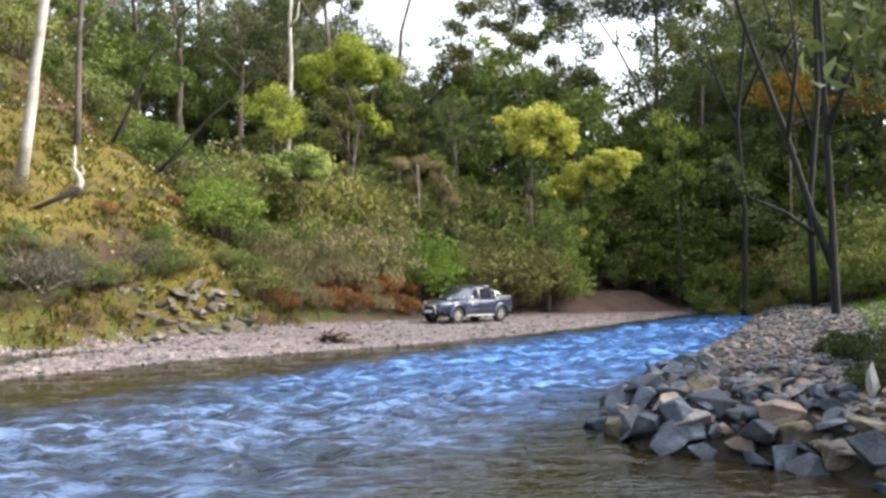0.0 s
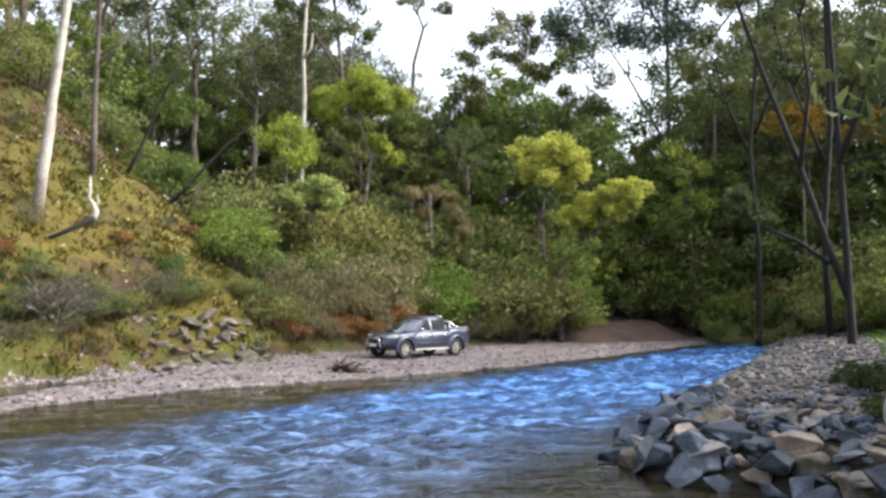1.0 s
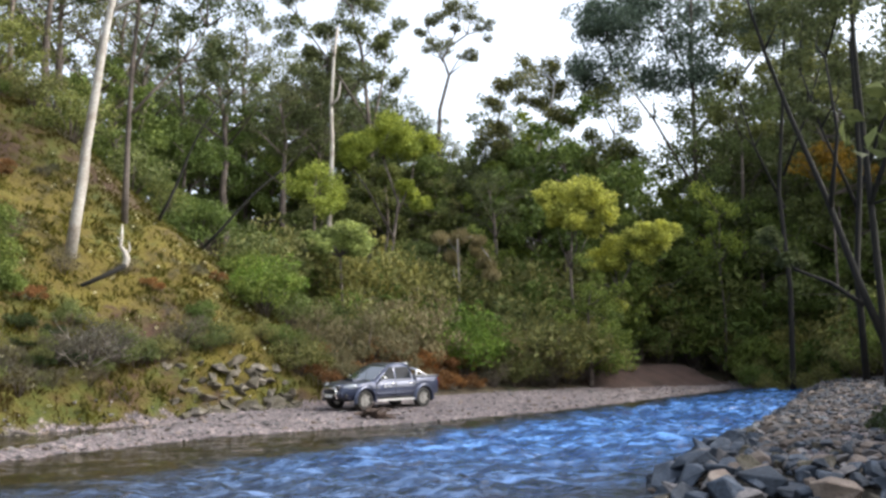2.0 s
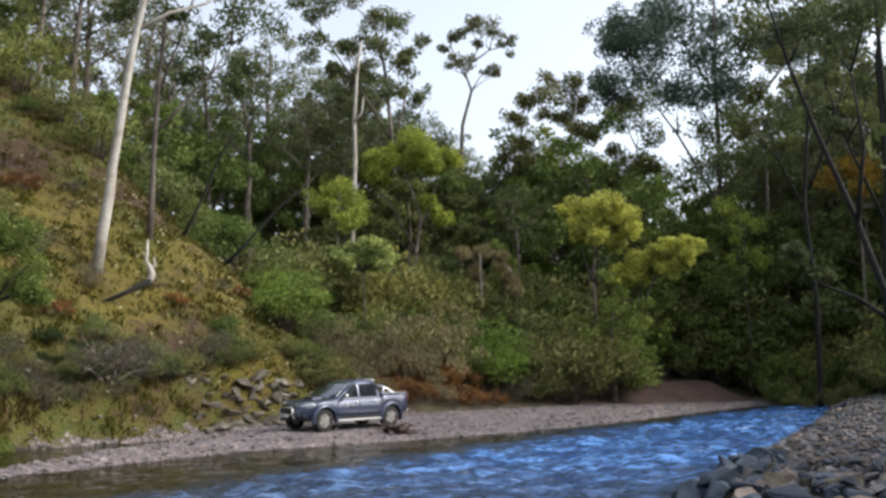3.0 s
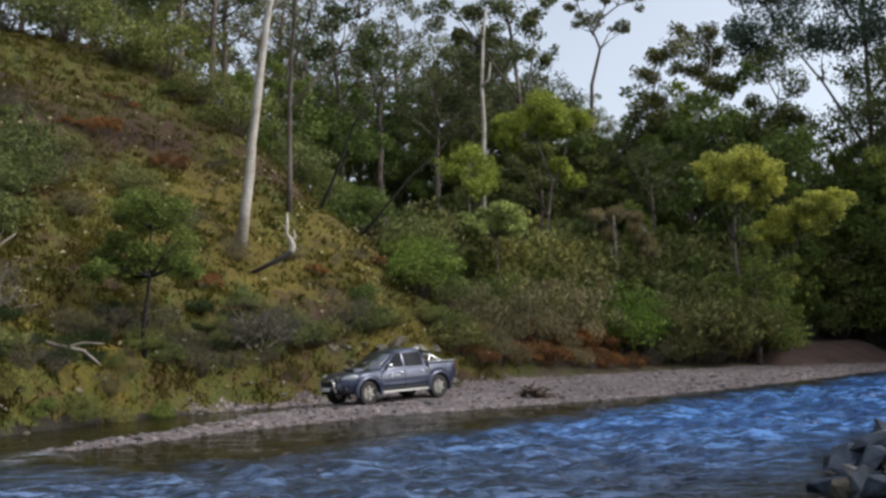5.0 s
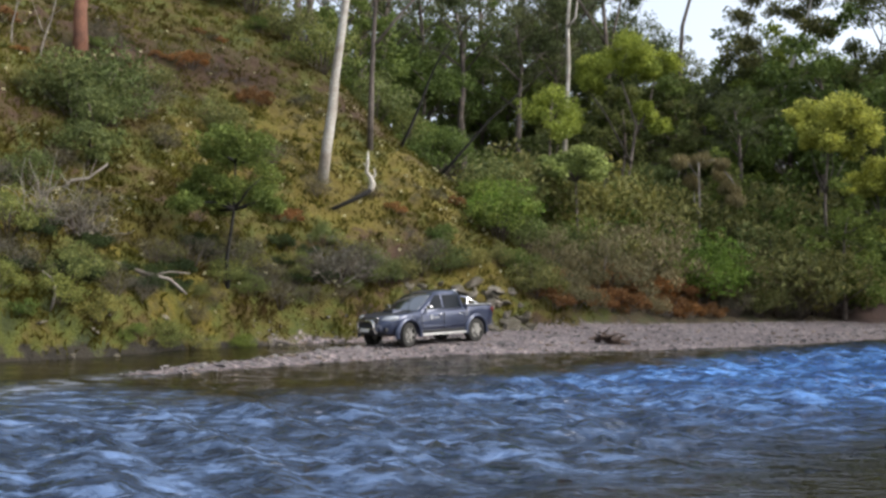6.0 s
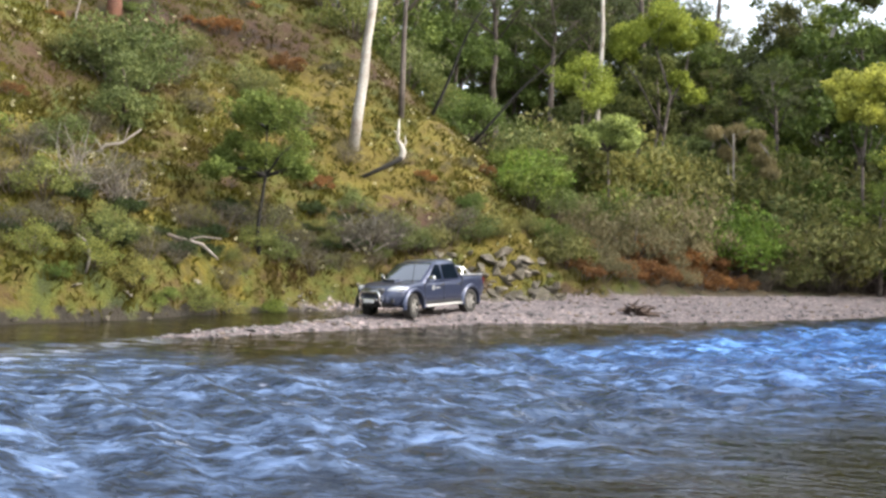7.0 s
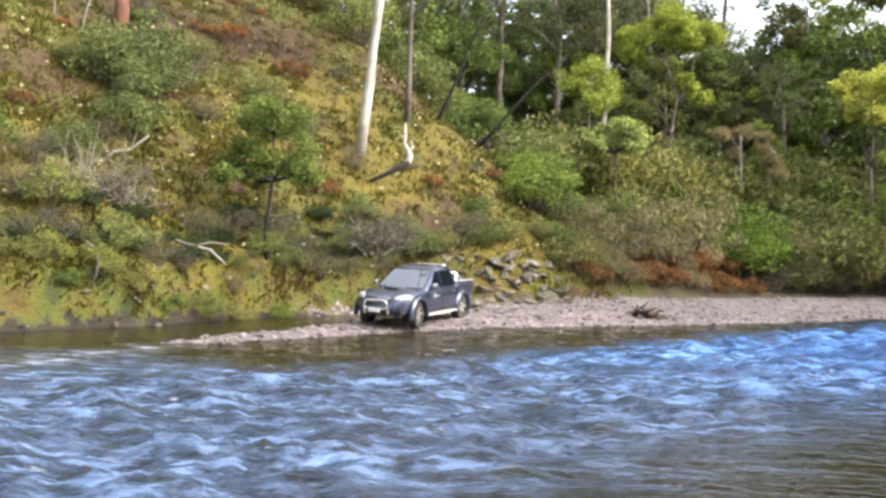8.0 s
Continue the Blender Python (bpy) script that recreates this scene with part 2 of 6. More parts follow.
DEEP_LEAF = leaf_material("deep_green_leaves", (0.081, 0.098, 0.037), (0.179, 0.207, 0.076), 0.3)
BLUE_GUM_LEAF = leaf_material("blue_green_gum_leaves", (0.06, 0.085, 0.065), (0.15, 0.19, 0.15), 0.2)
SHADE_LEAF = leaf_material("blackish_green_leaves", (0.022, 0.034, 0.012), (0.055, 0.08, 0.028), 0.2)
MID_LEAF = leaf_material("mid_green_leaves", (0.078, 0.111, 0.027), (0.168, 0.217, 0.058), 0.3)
LIME_LEAF = leaf_material("light_green_wattle_leaves", (0.17, 0.215, 0.055), (0.47, 0.53, 0.19), 0.1, hollow_shade=0.5)
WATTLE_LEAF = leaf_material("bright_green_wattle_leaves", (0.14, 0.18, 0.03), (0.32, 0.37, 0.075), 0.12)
YELLOW_LEAF = leaf_material("yellow_wattle_blossom", (0.3, 0.32, 0.05), (0.74, 0.74, 0.19), 0.1, hollow_shade=0.5)
ORANGE_LEAF = leaf_material("autumn_orange_leaves", (0.13, 0.075, 0.01), (0.32, 0.2, 0.025), 0.2)
OLIVE_LEAF = leaf_material("olive_scrub_leaves", (0.106, 0.111, 0.038), (0.224, 0.217, 0.080), 0.3)
GREY_LEAF = leaf_material("grey_twiggy_scrub", (0.055, 0.05, 0.038), (0.14, 0.125, 0.10), 0.2)
TAN_LEAF = leaf_material("tan_feathery_scrub", (0.135, 0.115, 0.062), (0.215, 0.185, 0.105), 0.15)
FRESH_LEAF = leaf_material("fresh_green_scrub", (0.078, 0.127, 0.020), (0.179, 0.265, 0.048), 0.15)
BROWN_LEAF = leaf_material("dead_bracken", (0.12, 0.055, 0.022), (0.27, 0.14, 0.06), 0.2)
GRASS_LEAF = leaf_material("hill_grass", (0.056, 0.053, 0.007), (0.098, 0.092, 0.009), 0.1, 0.7, ((0.068, 0.042, 0.009), 0.3), 0.65)
SEED_HEAD = leaf_material("pale_seed_heads", (0.25, 0.24, 0.16), (0.5, 0.48, 0.36), 0.1, 0.7)
LAWN_LEAF = leaf_material("lawn_blades", (0.06, 0.11, 0.012), (0.17, 0.29, 0.03), 0.1, 0.6)
CAR_PAINT = plain("slate_blue_metallic_paint", (0.042, 0.052, 0.098), 0.3, 0.5, 0.1)
CAR_PAINT.node_tree.nodes["Principled BSDF"].inputs["Coat Weight"].default_value = 0.9
CAR_TRIM = plain("black_plastic_trim", (0.02, 0.02, 0.022), 0.6)
CHROME = plain("chrome", (0.75, 0.75, 0.76), 0.15, 1.0, 0.05)
ALLOY = plain("silver_alloy", (0.46, 0.44, 0.41), 0.4, 0.6, 0.3)
STEP_METAL = plain("brushed_step_metal", (0.62, 0.61, 0.59), 0.45, 0.4, 0.1)
RUBBER = plain("dusty_tyre_rubber", (0.035, 0.033, 0.03), 0.85, 0.0, 0.4)
LAMP_GLASS = plain("clear_lamp_lens", (0.42, 0.44, 0.46), 0.08, 0.2, 0.05)
RED_LENS = plain("red_lamp_lens", (0.16, 0.01, 0.01), 0.2)
CAR_GLASS = plain("tinted_window_glass", (0.004, 0.007, 0.012), 0.06)
CAR_GLASS.node_tree.nodes["Principled BSDF"].inputs["Specular IOR Level"].default_value = 0.1
SCREEN_GLASS = plain("windscreen_glass", (0.012, 0.02, 0.03), 0.04, 0.0, 0.05)
SCREEN_GLASS.node_tree.nodes["Principled BSDF"].inputs["IOR"].default_value = 4.0
SILVER_PAINT = plain("silver_grey_paint", (0.42, 0.43, 0.45), 0.4, 0.3)
WHITE_PAINT = plain("white_paint", (0.8, 0.8, 0.78), 0.4)


# ---- mesh tools ----
def mesh_of(name, verts, faces, mats, smooth=False, index=None):
    me = bpy.data.meshes.new(name)
    me.from_pydata(verts, [], faces)
    for m in mats if isinstance(mats, (list, tuple)) else [mats]:
        me.materials.append(m)
    if index is not None:
        me.polygons.foreach_set("material_index", index)
    if smooth:
        me.polygons.foreach_set("use_smooth", [True] * len(me.polygons))
    me.update()
    return me


def add(name, mesh, parent=None, m=None, label=""):
    ob = new(name, mesh)
    if m is not None:
        ob.matrix_basis = m
    if parent is not None:
        ob.parent = parent
    return tagged(ob, label)


def tubes(runs, sides=7):
    """Tapered round branches, one for each run of (points, radii), as vertices and faces."""
    verts, faces = [], []
    for pts, radii in runs:
        pts = [Vector(p) for p in pts]
        start = len(verts)
        side = Vector((1, 0, 0))
        for i, (p, r) in enumerate(zip(pts, radii)):
            d = (pts[min(i + 1, len(pts) - 1)] - pts[max(i - 1, 0)]).normalized()
            side = (side - d * side.dot(d)).normalized() if abs(side.dot(d)) < 0.98 else d.orthogonal().normalized()
            up = d.cross(side)
            for k in range(sides):
                a = 2 * math.pi * k / sides
                verts.append(p + (side * math.cos(a) + up * math.sin(a)) * r)
            if i:
                for k in range(sides):
                    a, b = start + (i - 1) * sides + k, start + (i - 1) * sides + (k + 1) % sides
                    faces.append((a, b, b + sides, a + sides))
        faces.append(tuple(range(len(verts) - sides, len(verts))))
        faces.append(tuple(reversed(range(start, start + sides))))
    return [tuple(v) for v in verts], faces


def leaves(rng, clumps, count, size, slim=0.45, droop=0.0, flat=0.0):
    """Leaf blades scattered through clumps (x, y, z, radius, height factor), denser toward their skin."""
    c = np.array(clumps, float)
    pick = np.repeat(np.arange(len(c)), count)
    n = len(pick)
    d = rng.normal(size=(n, 3))
    d /= np.linalg.norm(d, axis=1)[:, None]
    r = c[pick, 3] * (0.35 + 0.75 * rng.random(n) ** 0.6)
    p = c[pick, :3] + d * r[:, None] * np.stack([np.ones(n), np.ones(n), c[pick, 4]], 1)
    u = rng.normal(size=(n, 3))
    u[:, 2] -= droop
    u[:, 2] *= 1 - flat
    u /= np.linalg.norm(u, axis=1)[:, None]
    v = np.cross(u, rng.normal(size=(n, 3)))
    v /= np.linalg.norm(v, axis=1)[:, None]
    s = (size * (0.6 + 0.8 * rng.random(n)))[:, None]
    w = v * s * slim * 0.5
    nose = np.cross(u, v) * s * 0.12
    quad = np.stack([p - u * s * 0.5, p + w + nose, p + u * s * 0.5, p - w + nose], 1).reshape(-1, 3)
    return quad, np.arange(4 * n).reshape(-1, 4)


def tufted(rng, clumps, k):
    """Break each clump into k smaller tufts, most of them on its upper side, so that a crown is lobed and has gaps."""
    out = []
    for x, y, z, r, high in clumps:
        turn = rng.random() * 6.28
        for i in range(k):
            a, reach, up = turn + i * 2.4, r * 0.72 * math.sqrt((i + 0.4) / k), 1.3 * rng.random() - 0.55
            out.append((x + reach * math.cos(a), y + reach * math.sin(a), z + r * high * up, r * (0.42 + 0.26 * rng.random()), 0.9))
    return out


def leaf_mesh(name, rng, clumps, count, size, material, **kw):
    v, f = leaves(rng, clumps, count, size, **kw)
    return mesh_of(name, v.tolist(), f.tolist(), material)


# ---- the lie of the land ----
FAR_SHORE = [(-13.3, 17.4), (-12.2, 18.2), (-11.0, 20.7), (-9.7, 23.0), (-7.8, 26.0), (-4.2, 29.5), (-1.7, 32.0), (2.7, 37.0), (9.4, 47.2), (15.5, 57.0), (22, 62), (36, 70), (80, 86), (200, 120)]
POOL = [(-60, -40), (-30, -6), (-20.5, 13.0), (-18.4, 17.7), (-17.0, 20.2), (-16.0, 24.4), (-13.7, 27.7), (-11.5, 30.3), (-10.5, 30.9), (-11.0, 28.6), (-11.6, 26.4), (-12.0, 24.4), (-12.3, 21.8), (-13.0, 19.4)]
FAR_LAND = POOL + FAR_SHORE + [(900, 300), (900, 900), (-900, 900), (-900, -400)]
FOOT = [(-60, -40), (-29.4, -6), (-19.8, 13.2), (-17.7, 17.9), (-16.3, 20.4), (-15.4, 24.6), (-13.6, 27.9), (-11.0, 31.2), (-8.0, 34.5), (-5.0, 38.8), (-1.5, 43.5), (3.5, 49.5), (9.5, 55.5), (17, 61.5), (36, 73), (80, 90), (200, 125)]
HILL_LAND = FOOT + [(900, 310), (900, 900), (-900, 900), (-900, -400)]
NEAR_LAND = [(-300, -160), (-60, -60), (-25, -12), (-12, 0.5), (-5, 3.2), (0, 4.2), (4, 6.2), (5.6, 8.6), (5.2, 10.4), (4.7, 11.8), (3.6, 12.4), (2.9, 13.0), (2.7, 15.2), (4.6, 19.7), (7.3, 26.1), (10.8, 34.0), (16.8, 49.0), (24, 58), (40, 67), (80, 82), (200, 112), (900, 280), (900, -900), (-900, -900)]


def inside(poly, x, y):
    """Signed distance to the outline, positive inside."""
    best, odd = np.full(x.shape, 1e9), np.zeros(x.shape, bool)
    for (ax, ay), (bx, by) in zip(poly, poly[1:] + poly[:1]):
        dx, dy = bx - ax, by - ay
        t = np.clip(((x - ax) * dx + (y - ay) * dy) / (dx * dx + dy * dy), 0, 1)
        best = np.minimum(best, np.hypot(x - ax - t * dx, y - ay - t * dy))
        if ay != by:
            odd ^= ((ay > y) != (by > y)) & (x < dx * (y - ay) / dy + ax)
    return np.where(odd, best, -best)


def smooth(a, b, v):
    t = np.clip((v - a) / (b - a), 0, 1)
    return t * t * (3 - 2 * t)


def waviness(x, y):
    z = np.zeros(x.shape)
    rng = np.random.default_rng(5)
    for k in range(14):
        a, w, ph = rng.random() * 6.28, 0.12 * 1.27 ** k, rng.random() * 6.28
        z = z + np.sin((x * math.cos(a) + y * math.sin(a)) * w + ph) * 0.16 / (w + 0.25)
    return z


def land(x, y):
    """Height of the ground at x, y (arrays), and how far it is dry gravel, mossy slope, forest floor and lawn."""
    x, y = np.asarray(x, float), np.asarray(y, float)
    far, hill, near = inside(FAR_LAND, x, y), inside(HILL_LAND, x, y), inside(NEAR_LAND, x, y)
    wav = waviness(x, y)
    z = np.maximum(-0.9, np.maximum(far, near) * 0.28)
    gravel = 0.26 * (1 - np.exp(-np.maximum(far, 0) / 1.2)) + 0.012 * np.clip(far, 0, 12)
    z = np.where(far > 0, gravel, z)
    q = (x + 7.5) * 0.568 + (y - 35) * 0.823
    spur = 1 - smooth(-1, 12, q)
    s = np.maximum(hill, 0)
    steep = 0.75 * s - 0.55 * np.maximum(s - 25, 0) - 0.1 * np.maximum(s - 60, 0)
    gentle = smooth(0, 3, s) * 0.7 + 0.36 * np.maximum(s - 3, 0) - 0.26 * np.maximum(s - 42, 0)
    rise = spur * (smooth(0, 1.2, s) * 0.7 + steep) + (1 - spur) * gentle
    z = np.where(hill > 0, z + np.clip(rise, 0, 60) + wav * 0.3 * smooth(0, 5, s), z)
    bank = 0.9 * (1 - np.exp(-np.maximum(near, 0) / 0.85)) + 0.9 * smooth(4, 9, near) * smooth(14, 30, y) + 0.02 * np.clip(near, 0, 60)
    z = np.where(near > 0, bank + wav * 0.04 * smooth(1, 6, near), z)
    dry = np.maximum(smooth(-0.5, 0.5, far), smooth(1.0, 2.8, near))
    rim = 0.2 * (1 - smooth(-0.6, 0.3, far))
    slope = smooth(-0.45, 0.75, hill - rim) * spur * (1 - smooth(30, 40, s))
    woods = smooth(-0.5, 0.8, hill - rim)
    lawn = np.maximum(smooth(3.5, 6.5, near) * smooth(15, 20, y), smooth(2.8, 5.0, near) * (1 - smooth(4.5, 7.5, y)))
    return z, dry, slope, woods, lawn


# azimuth, distance and reach of the yellow moss and of the rusty bracken litter on the slope
MOSS = [(-27.4, 43, 4.2), (-18.8, 42, 3.6), (-15.9, 36.5, 2.6), (-35.2, 30.6, 2.6), (-43.8, 30.5, 2.6), (-24.0, 38, 3.2), (-31.5, 39, 3.0), (-38.5, 40, 2.4)]
RUST = [(-22.0, 48, 3.6), (-35.2, 45, 3.6), (-39.6, 44, 4.0), (-30.5, 47, 3.2), (-45, 36, 2.6), (-21.0, 35.5, 2.0)]


def blotch(spots, x, y):
    """How far a place lies in one of the patches, 0 to 1."""
    best = np.zeros(np.shape(x))
    for a, d, r in spots:
        px, py = d * math.sin(radians(a)), d * math.cos(radians(a))
        best = np.maximum(best, np.exp(-((x - px) ** 2 + (y - py) ** 2) / (1.1 * r * r)))
    return best


def ground_at(x, y):
    return float(land(np.array([x]), np.array([y]))[0][0])


def build_ground():
    def axis(lo, hi, step, out):
        far_part = [hi + step * 1.5 * 1.28 ** k for k in range(24)]
        near_part = [lo - step * 1.5 * 1.28 ** k for k in range(24)]
        return np.array(sorted(v for v in near_part if v > -out) + list(np.arange(lo, hi, step)) + [v for v in far_part if v < out])
    xs, ys = axis(-36, 36, 0.34, 1800), axis(2, 72, 0.34, 1800)
    gx, gy = np.meshgrid(xs, ys)
    z, dry, slope, woods, lawn = land(gx, gy)
    rough = np.random.default_rng(3).normal(size=z.shape)
    z = z + rough * (0.018 + 0.06 * slope)
    nx = len(xs)
    verts = np.stack([gx.ravel(), gy.ravel(), z.ravel()], 1).tolist()
    faces = [(j * nx + i, j * nx + i + 1, (j + 1) * nx + i + 1, (j + 1) * nx + i) for j in range(len(ys) - 1) for i in range(nx - 1)]
    me = mesh_of("ground", verts, faces, GROUND, True)
    for key, values in (("dry", dry), ("slope", slope), ("woods", woods), ("lawn", lawn), ("moss", 0.86 * blotch(MOSS, gx, gy) * slope), ("rust", 0.8 * blotch(RUST, gx, gy) * slope)):
        me.attributes.new(key, "FLOAT", "POINT").data.foreach_set("value", values.ravel().astype(np.float32))
    ob = add("ground", me)
    return tagged(ob, "valley ground with gravel bar, mossy slope and forest floor", "ground", kind="structure")


# ---- the river: a sheet of waves that slides downstream ----
FLOW = Vector((-0.52, -0.854, 0)).normalized()
RIVER_TURN = math.degrees(math.atan2(-FLOW.y, -FLOW.x))


def build_river():
    """Local x runs upstream, local y across, toward the far shore."""
    rng = np.random.default_rng(11)
    along, across = np.arange(-50, 100, 0.28), np.arange(-12, 30, 0.22)
    ga, gc = np.meshgrid(along, across)
    z = np.zeros(ga.shape)
    for k in range(46):
        w = 2 * math.pi / (0.7 + 3.2 * rng.random() ** 1.3)
        a, ph = 0.75 + rng.normal() * 0.55, rng.random() * 6.28
        wave = np.sin((ga * math.cos(a) + gc * math.sin(a)) * w + ph + 0.6 * np.sin(ga * 0.31 + gc * 0.23 + ph * 3))
        z += (1 - np.abs(wave) ** 0.8 * 1.4) / w
    z = (z - z.mean()) / z.std()
    fast = smooth(5.8, 8.8, gc) * (1 - smooth(13.5, 17.5, gc))
    z = np.clip(z, -2, 2.6) * (0.010 + 0.05 * fast)
    na = len(along)
    verts = np.stack([ga.ravel(), gc.ravel(), z.ravel()], 1).tolist()
    faces = [(j * na + i, j * na + i + 1, (j + 1) * na + i + 1, (j + 1) * na + i) for j in range(len(across) - 1) for i in range(na - 1)]
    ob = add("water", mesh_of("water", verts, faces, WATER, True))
    return tagged(ob, "fast shallow river water, brown at the edges, with white riffles and painted blue sky reflection", "river", kind="structure")


ground = build_ground()
water = build_river()


# ---- plants ----
def crown_limbs(rng, height, spread, first, limbs, lean=0.0, rise=0.9):
    """Trunk and limb runs of a gum tree, and the clumps of leaves at the limb ends."""
    r0 = height * 0.016 + 0.05
    bend = rng.normal(size=(6, 2)) * height * 0.012
    trunk = [(lean * height * (i / 5) ** 1.2 + bend[i, 0] * (i > 0), bend[i, 1] * (i > 0), height * 0.9 * i / 5 - 0.4 * (i == 0)) for i in range(6)]
    runs = [(trunk, [r0 * 1.25, r0, r0 * 0.85, r0 * 0.65, r0 * 0.45, r0 * 0.2])]
    clumps = []
    tp = np.array(trunk)
    for k in range(limbs):
        f = first + (0.97 - first) * (k + 0.5 * rng.random()) / limbs
        base = np.array([np.interp(f * 0.9 * height, tp[:, 2], tp[:, i]) for i in (0, 1)] + [f * 0.9 * height])
        a = k * 2.4 + rng.normal() * 0.4
        reach = spread * (1.05 - 0.55 * (f - first) / (1 - first)) * (0.7 + 0.5 * rng.random())
        out = np.array([math.cos(a), math.sin(a), 0])
        mid = base + out * reach * 0.5 + [0, 0, reach * rise * 0.45]
        end = base + out * reach + [0, 0, reach * rise * (0.6 + 0.4 * rng.random())]
        runs.append(([base, mid, end], [r0 * 0.38 * (1.1 - f * 0.6), r0 * 0.22, r0 * 0.07]))
        for j in range(3):
            tip = (mid if j == 0 else end) + rng.normal(size=3) * spread * 0.24
            clumps.append((*tip, spread * (0.2 + 0.13 * rng.random()), 0.62))
            runs.append(([mid * 0.4 + end * 0.6, tip], [r0 * 0.1, r0 * 0.035]))
    top = tp[-1]
    for j in range(4):
        clumps.append((*(top + rng.normal(size=3) * spread * 0.22 + [0, 0, spread * 0.1]), spread * (0.2 + 0.12 * rng.random()), 0.65))
    return runs, clumps


def make_tree(name, rng, height, spread, first, limbs, bark, leaf, count, size, label, lean=0.0, rise=0.9, droop=0.6, category="tree", group=""):
    root = tagged(new(name), label, category, group)
    runs, clumps = crown_limbs(rng, height, spread, first, limbs, lean, rise)
    v, f = tubes(runs[:1])
    add("trunk", mesh_of("trunk", v, f, bark, True), root)
    v, f = tubes(runs[1:], 5)
    tagged(add("branchwork", mesh_of("branchwork", v, f, bark, True), root), kind="stuff")
    add("crown", leaf_mesh("crown", rng, tufted(rng, clumps, 3), round(count * 0.4), size, leaf, droop=droop), root)
    return root


def make_shrub(name, rng, height, spread, leaf, bark, count, size, label, clump_count=14, droop=0.3, slim=0.4, category="shrub", group="", upright=0.0):
    root = tagged(new(name), label, category, group)
    runs, clumps = [], []
    for k in range(clump_count):
        a, r = k * 2.4, spread * math.sqrt((k + 0.5) / clump_count)
        z = height * (0.28 + 0.62 * rng.random() * (1 - 0.5 * (r / spread) ** 2))
        tip = (r * math.cos(a) * 0.8 + rng.normal() * 0.05, r * math.sin(a) * 0.8, z)
        clumps.append((*tip, height * (0.16 + 0.14 * rng.random()), 0.75 + upright))
        runs.append(([(0.05 * math.cos(a), 0.05 * math.sin(a), -0.2), (tip[0] * 0.45, tip[1] * 0.45, z * 0.55), tip], [0.035, 0.02, 0.006]))
    v, f = tubes(runs, 5)
    tagged(add("branchwork", mesh_of("branchwork", v, f, bark, True), root), kind="stuff")
    add("foliage", leaf_mesh("foliage", rng, clumps, count, size, leaf, droop=droop, slim=slim), root)
    return root


def polar(azimuth, distance):
    return distance * math.sin(radians(azimuth)), distance * math.cos(radians(azimuth))


def put(proto, azimuth, distance, factor, rng, used, height=None, sink=0.15, turn=None):
    """Stand a copy of a plant (the plant itself the first time) on the ground."""
    x, y = polar(azimuth, distance)
    s = factor
    m = pose(x, y, ground_at(x, y) - sink, 0, 0, rng.random() * 360 if turn is None else turn) @ Matrix.Diagonal((s, s, s * (height or 1), 1))
    if proto.name in used:
        return copy_thing(proto, m @ Matrix.Diagonal([1 / v for v in proto.scale] + [1]))
    used.add(proto.name)
    proto.matrix_basis = m
    return proto


def top_factor(azimuth, distance, top, tall):
    """The size at which a plant of a height reaches the elevation angle top, seen from the bank."""
    x, y = polar(azimuth, distance)
    return max(0.25, (EYE_Z + distance * math.tan(radians(top)) - ground_at(x, y)) / tall)


